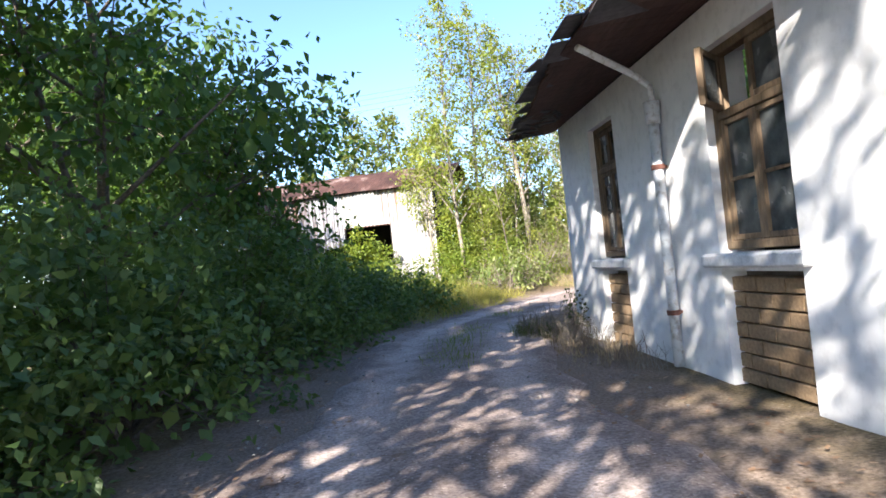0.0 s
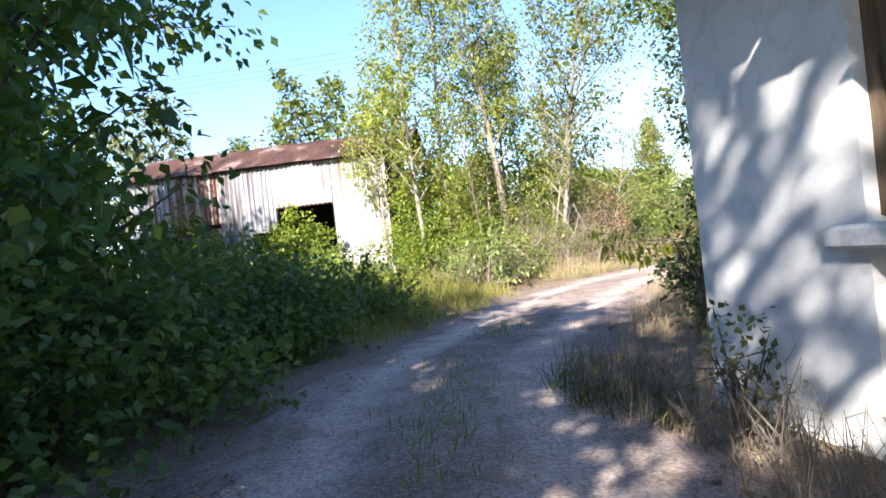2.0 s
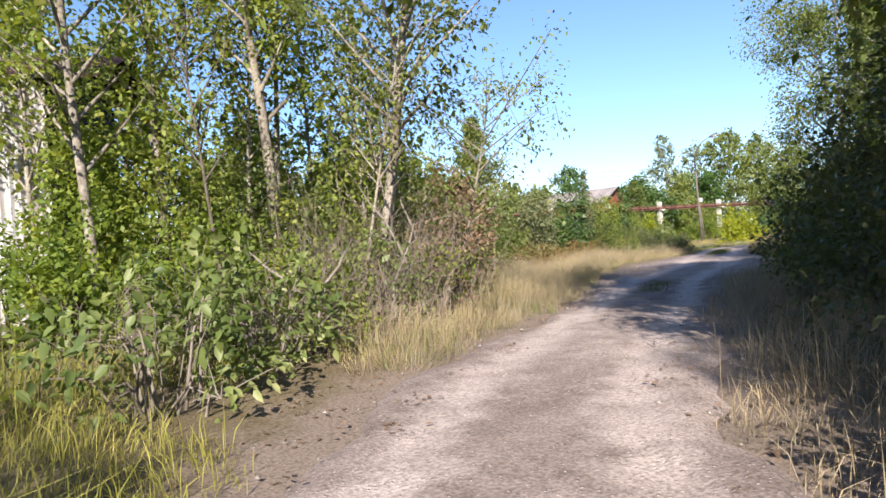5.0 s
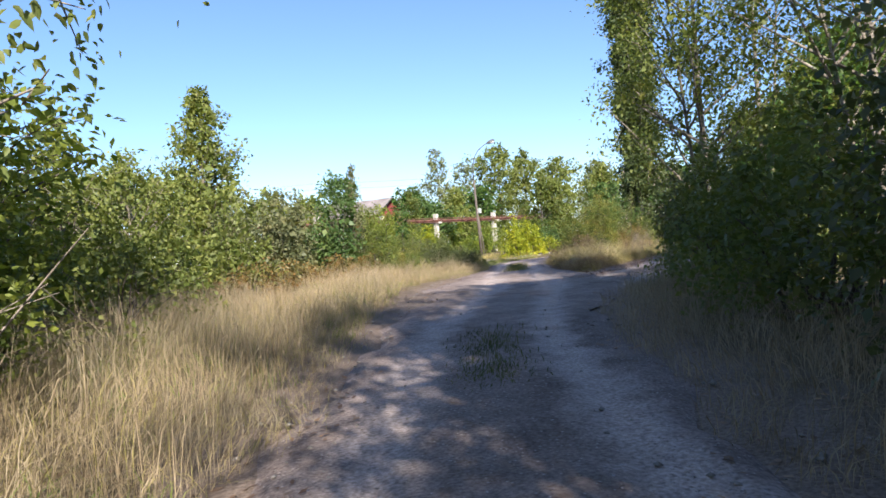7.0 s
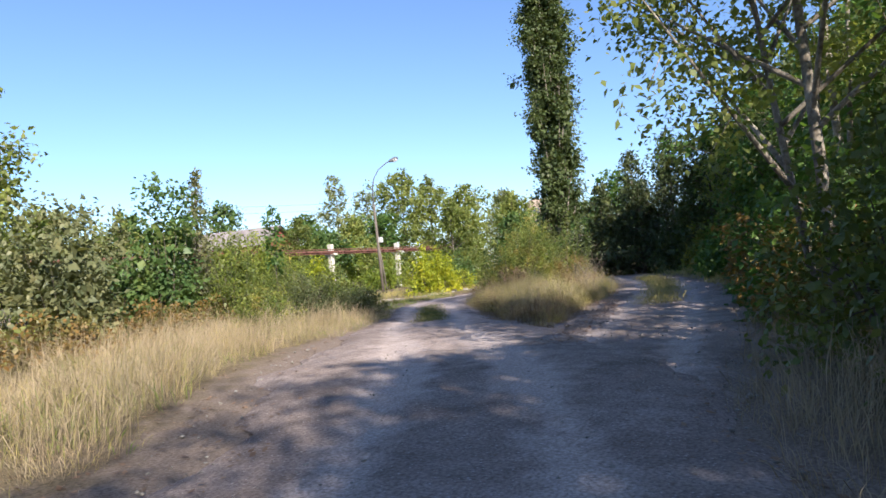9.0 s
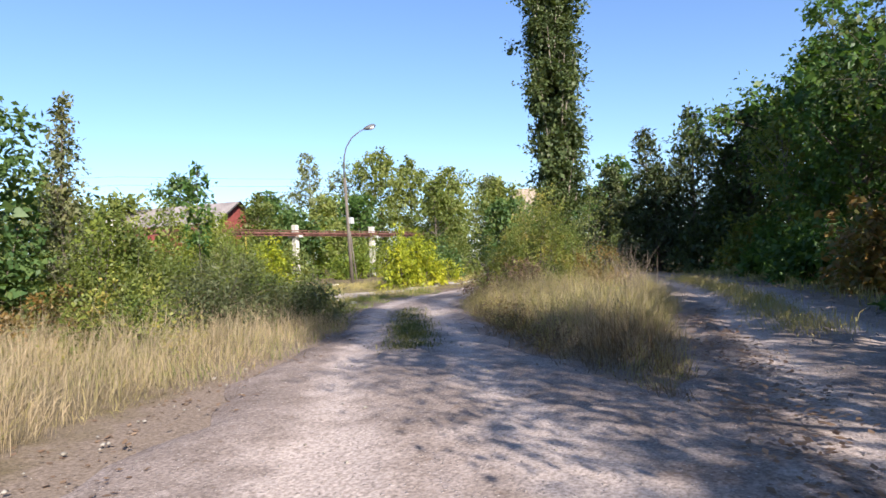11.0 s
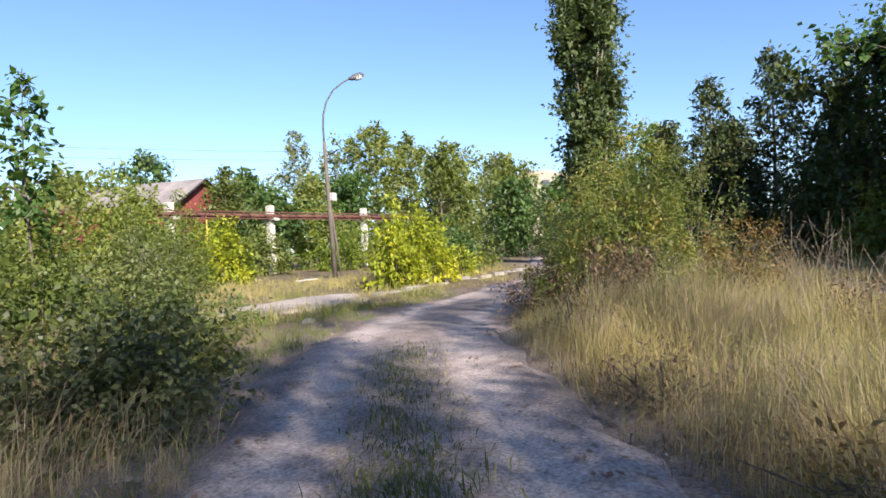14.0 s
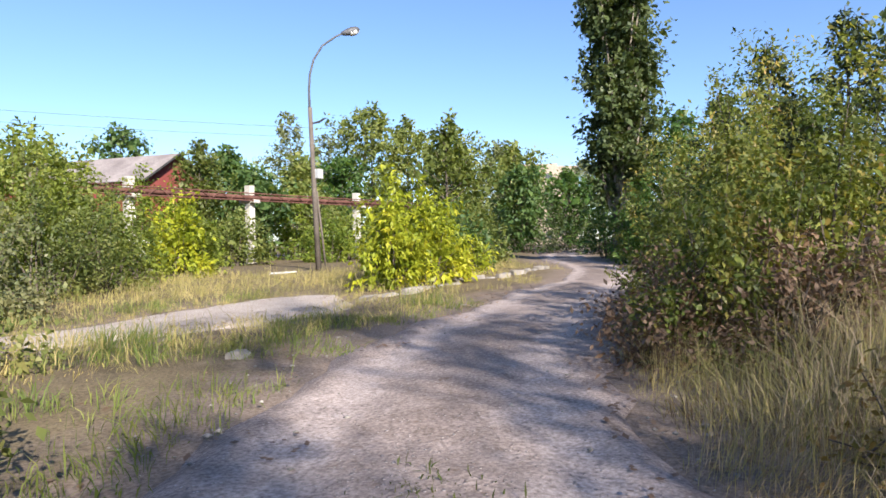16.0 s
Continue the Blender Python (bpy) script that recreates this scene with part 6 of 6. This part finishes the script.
x, y = scatter(14000, rng, 34, 49, 45, 54, lambda x, y: between(0.05, 2.6)(x, y) & (y > 44 + (x - 34) * 0.3) & (lumps(x, y, 1.6) > -0.1) & (x < 45.5), 0.07, 8)
blades("grass", x, y, GRASS, "green grass tufts between the road and the paved path", 0.12, 0.42, 0.008, rng, 0.8)
x, y = scatter(20000, rng, -3, 7, 13, 28, lambda x, y: between(0.0, 5)(x, y) & (side(x, y) > 0) & (y > 15) & (x < 4.2 + 1.2 * lumps(x, y, 1.0)), 0.07, 6)
blades("grass", x, y, GRASS_SUN, "yellow-green grass and weeds in the sun by the bend", 0.2, 0.85, 0.008, rng, 0.8)
x, y = scatter(30000, rng, 3, 30, 8, 34, lambda x, y: between(0.0, 2.2)(x, y) & house_clear(x, y) & (y > 12) & (side(x, y) < 0), 0.06, 6)
blades("grass", x, y, STRAW, "dry grass in the shade of the right verge", 0.2, 0.85, 0.0055, rng, 0.9)
x, y = scatter(2600, rng, 2.1, 3.2, 7.0, 12.5, lambda x, y: (x < 2.85) | (y > 10.3), 0.06, 8)
blades("weeds", x, y, STRAW, "dry weeds at the foot of the house wall", 0.08, 0.42, 0.008, rng, 0.7, "weeds")
for i, (x, y, sx, sy, h, c) in enumerate([(2.5, 8.6, 0.28, 0.9, 0.55, 130), (2.35, 10.2, 0.35, 0.6, 0.65, 110), (2.6, 6.9, 0.2, 0.6, 0.35, 60)]):
    brush("dry_weeds", (x, y), (sx, sy, h), 330 + i, "pale dry weed stalks at the foot of the house wall", c, TWIG_PALE, 0.004, "weeds", 2.0)
x, y = scatter(1300, rng, 1.9, 2.8, 9.6, 11.6, lambda x, y: np.hypot((x - 2.35) / 0.4, (y - 10.6) / 0.9) < 1, 0.05, 8)
blades("grass", x, y, GRASS_LOW, "green grass clump at the corner of the house", 0.2, 0.5, 0.009, rng, 0.8)
bush("wall_weed", (2.72, 9.5), (0.14, 0.32, 0.95), 190, LEAF_SAGE, "leafy weed growing up the whitewashed wall", leaf=0.05, n=320, clump=0.12, category="weeds", stems=7, core=0.0)
x, y = scatter(8000, rng, 28, 80, 26, 50, lambda x, y: between(0.0, 2.5)(x, y) & (y < 33.0 + (x - 28) * 0.33), 0.07, 6)
blades("grass", x, y, STRAW_GREEN, "grass along the branch track", 0.2, 0.6, 0.02, rng, 0.5)


x, y = scatter(5000, rng, 34, 50, 47, 57, lambda x, y: (lambda d: (d > -0.35) & (d < 0.5))(off_road(x, y) + 0.3 * lumps(x, y, 1.9)) & (y > 48.2 + (x - 34) * 0.12), 0.06, 8)
blades("grass", x, y, STRAW_GREEN, "grass growing over the edges of the paved path", 0.06, 0.22, 0.007, rng, 0.9, base=0.01)


def tuft_row(line_index, s0, s1, n, half, label, mat, low, high):
    ln = LINES[line_index]
    d = np.concatenate([[0], np.cumsum(np.hypot(*np.diff(ln[:, :2], axis=0).T))])
    c = rng.uniform(s0, s1, n // 8)
    c = np.repeat(c, 8)
    px, py = np.interp(c, d, ln[:, 0]), np.interp(c, d, ln[:, 1])
    blades("grass_strip", px + rng.normal(0, half, len(c)), py + rng.normal(0, half, len(c)), mat, label, low, high, 0.009, rng, 0.8, base=0.025)


def along(line_index, x0):
    ln = LINES[line_index]
    d = np.concatenate([[0], np.cumsum(np.hypot(*np.diff(ln[:, :2], axis=0).T))])
    return float(np.interp(x0, ln[:, 0], d))


tuft_row(0, along(0, 0.6), along(0, 1.6), 640, 0.2, "short grass tufts between the wheel ruts", GRASS, 0.06, 0.2)
tuft_row(0, along(0, 2.2), along(0, 2.9), 240, 0.16, "short grass tufts between the wheel ruts", GRASS, 0.05, 0.15)
tuft_row(0, along(0, 14.6), along(0, 16.9), 1300, 0.2, "grass tufts between the wheel ruts", GRASS_LOW, 0.03, 0.13)
tuft_row(0, along(0, 30.6), along(0, 33.4), 3600, 0.19, "green grass strip between the wheel ruts", GRASS_LOW, 0.05, 0.22)
tuft_row(0, along(0, 33.4), along(0, 37.4), 2600, 0.17, "low green grass strip between the wheel ruts", GRASS_LOW, 0.03, 0.13)
tuft_row(0, along(0, 30.2), along(0, 36.8), 1200, 0.26, "dry grass strip between the wheel ruts", STRAW_GREEN, 0.05, 0.16)
tuft_row(1, along(1, 33.5), along(1, 52.0), 9000, 0.3, "dry grass strip in the middle of the track", STRAW_GREEN, 0.08, 0.42)


# ---- small things ----
def block(name, at, size, yaw, mat, label, category, group="", seed=0):
    r = random.Random(seed)
    s = Shape()
    s.box(0, 0, size[2] / 2, *size, edge=0.03)
    s.v = [(a + r.uniform(-0.02, 0.02), b + r.uniform(-0.02, 0.02), c + r.uniform(-0.015, 0.015)) for a, b, c in s.v]
    return single(name, s, mat, label, category, at, yaw, group)


kerb_rng = random.Random(12)
for i in range(18):
    f = i / 17
    loose = kerb_rng.random() < 0.35
    block("kerb_block", (45.6 + 13.4 * f + kerb_rng.uniform(-0.05, 0.05), 50.5 + 1.5 * f + kerb_rng.uniform(-0.05, 0.05) - (0.15 if loose else 0.0), -0.06), (kerb_rng.uniform(0.5, 0.76), kerb_rng.uniform(0.16, 0.24), kerb_rng.uniform(0.1, 0.24)),
          6 + kerb_rng.uniform(-4, 4) * (6 if loose else 1), STONE, "broken concrete kerb block at the road's edge", "kerb", "kerb blocks", i)
block("plank", (53.2, 60.9, 0.02), (1.5, 0.28, 0.12), 10, WHITE_BLOCK, "pale board lying in the grass", "board", "", 31)
block("rubble", (39.4, 47.4, -0.03), (0.24, 0.18, 0.13), 20, STONE, "small lump of broken concrete", "rubble", "", 32)
block("wall_remnant", (56.4, 56.2, -0.05), (0.5, 0.3, 2.1), 10, WHITE_BLOCK, "white masonry pier among the shrubs", "wall remnant", "white masonry remains", 33)
block("wall_remnant", (58.4, 56.5, -0.05), (1.6, 0.3, 1.7), 12, WHITE_BLOCK, "white masonry wall among the shrubs", "wall remnant", "white masonry remains", 34)
block("wall_remnant", (52.0, 69.6, -0.05), (3.6, 0.3, 1.7), 5, WHITE_BLOCK, "white masonry wall among the shrubs", "wall remnant", "white masonry remains", 35)


# ---- a fallen branch by the bend ----
def fallen_branch(at, yaw, length, seed):
    r = np.random.default_rng(seed)
    w = Shape()
    pts = [np.array([length * f, 0.12 * math.sin(f * 5), 0.12 + 0.32 * f + 0.05 * math.sin(f * 9)]) for f in np.linspace(0, 1, 7)]
    w.tube(pts, [0.05, 0.045, 0.04, 0.034, 0.027, 0.018, 0.008], 7)
    for i in range(9):
        f = r.uniform(0.25, 0.95)
        p = np.array([length * f, 0.12 * math.sin(f * 5), 0.12 + 0.32 * f])
        d = unit(np.array([0.8, r.uniform(-0.9, 0.9), r.uniform(0.0, 0.8)]))
        ln = r.uniform(0.3, 0.8)
        w.tube([p, p + d * ln * 0.5, p + d * ln + np.array([0, 0, -0.05])], [0.014, 0.009, 0.004], 5, False)
    single("fallen_branch", w, BARK_PALE, "grey fallen branch lying among the shrubs", "branch", (at[0], at[1], float(ground_z(at[0], at[1])[0]) - 0.1), yaw, "fallen branches")


fallen_branch((3.4, 24.9), 25, 2.6, 3)
fallen_branch((5.2, 25.3), 150, 1.9, 4)
fallen_branch((7.0, 26.3), 40, 1.7, 5)


def dead_stem(foot, tip, seed):
    r = random.Random(seed)
    f, t = Vector((*foot, float(ground_z(*foot)[0]) - 0.08)), Vector(tip)
    pts = [f.lerp(t, k / 6) + Vector((r.uniform(-0.06, 0.06), r.uniform(-0.06, 0.06), 0.25 * math.sin(k / 6 * math.pi))) * (0 < k < 6) for k in range(7)]
    w = Shape()
    w.tube(pts, [0.032, 0.03, 0.027, 0.024, 0.02, 0.014, 0.006], 6)
    for k in (3, 4, 5):
        q = pts[k]
        w.tube([q, q + Vector((r.uniform(-0.4, 0.4), r.uniform(-0.3, 0.3), r.uniform(0.1, 0.45)))], [0.01, 0.004], 4, False)
    single("dead_stem", w, TWIG_PALE, "bleached dead stem leaning in the roadside thicket", "branch", group="dead stems in the thicket", smooth=True)


for i, (foot, tip) in enumerate([((8.5, 26.2), (7.6, 27.2, 2.6)), ((8.9, 26.9), (10.2, 27.6, 1.7)), ((6.6, 25.2), (5.2, 26.4, 1.6)), ((9.6, 28.0), (8.7, 28.6, 3.2)), ((7.4, 25.6), (8.4, 26.6, 1.9)), ((5.8, 24.6), (6.9, 25.9, 1.5))]):
    dead_stem(foot, tip, 60 + i)


# ---- wires ----
def wire(a, b, sag, label="thin black overhead wire"):
    pts = []
    for i in range(15):
        f = i / 14
        p = Vector(a).lerp(Vector(b), f)
        p.z -= sag * 4 * f * (1 - f)
        pts.append(p)
    s = Shape()
    s.tube(pts, [0.01] * 15, 5)
    single("wire", s, CABLE, label, "wire", group="overhead wires", smooth=True)


wire((52.87, 83.19, 9.43), (72.0, 70.5, 9.5), 0.1)
wire((30.0, 98.0, 9.0), (52.87, 83.19, 9.43), 0.3)
wire((52.86, 83.2, 8.74), (72.0, 70.6, 8.85), 0.1)
wire((30.0, 98.0, 8.3), (52.86, 83.2, 8.74), 0.3)
for k in range(4):
    wire((-60.0, 66.0 + k * 0.6, 13.6 + 0.55 * k), (60.0, 33.0 + k * 0.6, 15.6 + 0.6 * k), 0.6)


# ---- stones and fallen leaves ----
def pebbles(name, xs, ys, material, label, low, high, seed, lift=0.0):
    r = np.random.default_rng(seed)
    n = len(xs)
    size = r.uniform(low, high, (n, 1)) * r.choice([0.6, 1.0, 1.6], (n, 1))
    dirs = np.array([(1, 0, 0), (0, 1, 0), (-1, 0, 0), (0, -1, 0), (0, 0, 1), (0, 0, -1)], float)
    v = np.empty((n, 6, 3))
    a = r.uniform(0, 6.28, n)
    base = np.stack([xs, ys, np.full(n, lift)], -1)
    for k, d in enumerate(dirs):
        w = np.stack([d[0] * np.cos(a) - d[1] * np.sin(a), d[0] * np.sin(a) + d[1] * np.cos(a), np.full(n, d[2] * 0.6)], -1)
        v[:, k] = base + w * size * r.uniform(0.6, 1.2, (n, 1))
    me = quads_mesh(name, v, 6, [(0, 1, 4), (1, 2, 4), (2, 3, 4), (3, 0, 4), (1, 0, 5), (2, 1, 5), (3, 2, 5), (0, 3, 5)], material)
    tagged(new(name, me), label, "stones", kind="stuff")


x, y = scatter(4000, rng, -2, 46, 4, 50, lambda x, y: between(-1.9, 0.5)(x, y), 0.02, 1)
pebbles("stones", x, y, STONE, "small stones lying on the dirt road", 0.006, 0.02, 5, 0.022)
x, y = scatter(420, rng, 8, 46, 22, 52, lambda x, y: between(-0.3, 0.6)(x, y), 0.04, 2)
pebbles("stones", x, y, STONE, "loose stones along the road's edge", 0.012, 0.03, 6, 0.005)


def litter(name, xs, ys, material, label, size, seed):
    r = np.random.default_rng(seed)
    n = len(xs)
    z = np.maximum(ground_z(xs, ys), np.where(off_road(xs, ys) < 0, 0.034, -1)) + 0.008
    a = r.uniform(0, 6.28, n)
    d = np.stack([np.cos(a), np.sin(a), r.uniform(-0.1, 0.35, n)], -1)
    s = np.stack([-np.sin(a), np.cos(a), r.uniform(-0.3, 0.3, n)], -1)
    ln = size * r.uniform(0.5, 1.3, (n, 1))
    p = np.stack([xs, ys, z], -1)
    v = np.empty((n, 4, 3))
    v[:, 0], v[:, 1], v[:, 2], v[:, 3] = p, p + d * ln * 0.5 + s * ln * 0.3, p + d * ln, p + d * ln * 0.5 - s * ln * 0.3
    tagged(new(name, quads_mesh(name, v, 4, [(0, 1, 2, 3)], material)), label, "leaf litter", kind="stuff")


x, y = scatter(9000, rng, -2, 50, 0, 54, between(-0.5, 1.0), 0.12, 5)
litter("fallen_leaves", x, y, LEAF_BROWN, "dry brown fallen leaves along the road's edges", 0.06, 8)
x, y = scatter(1500, rng, 26, 38, 32, 37, lambda x, y: np.abs(y - 33.5 - (x - 27.0) * 0.25 - 0.2 * lumps(x, y, 1.4)) < 0.32, 0.12, 5)
litter("fallen_leaves", x, y, LEAF_BROWN, "heap of rusty fallen leaves where the track branches", 0.07, 9)
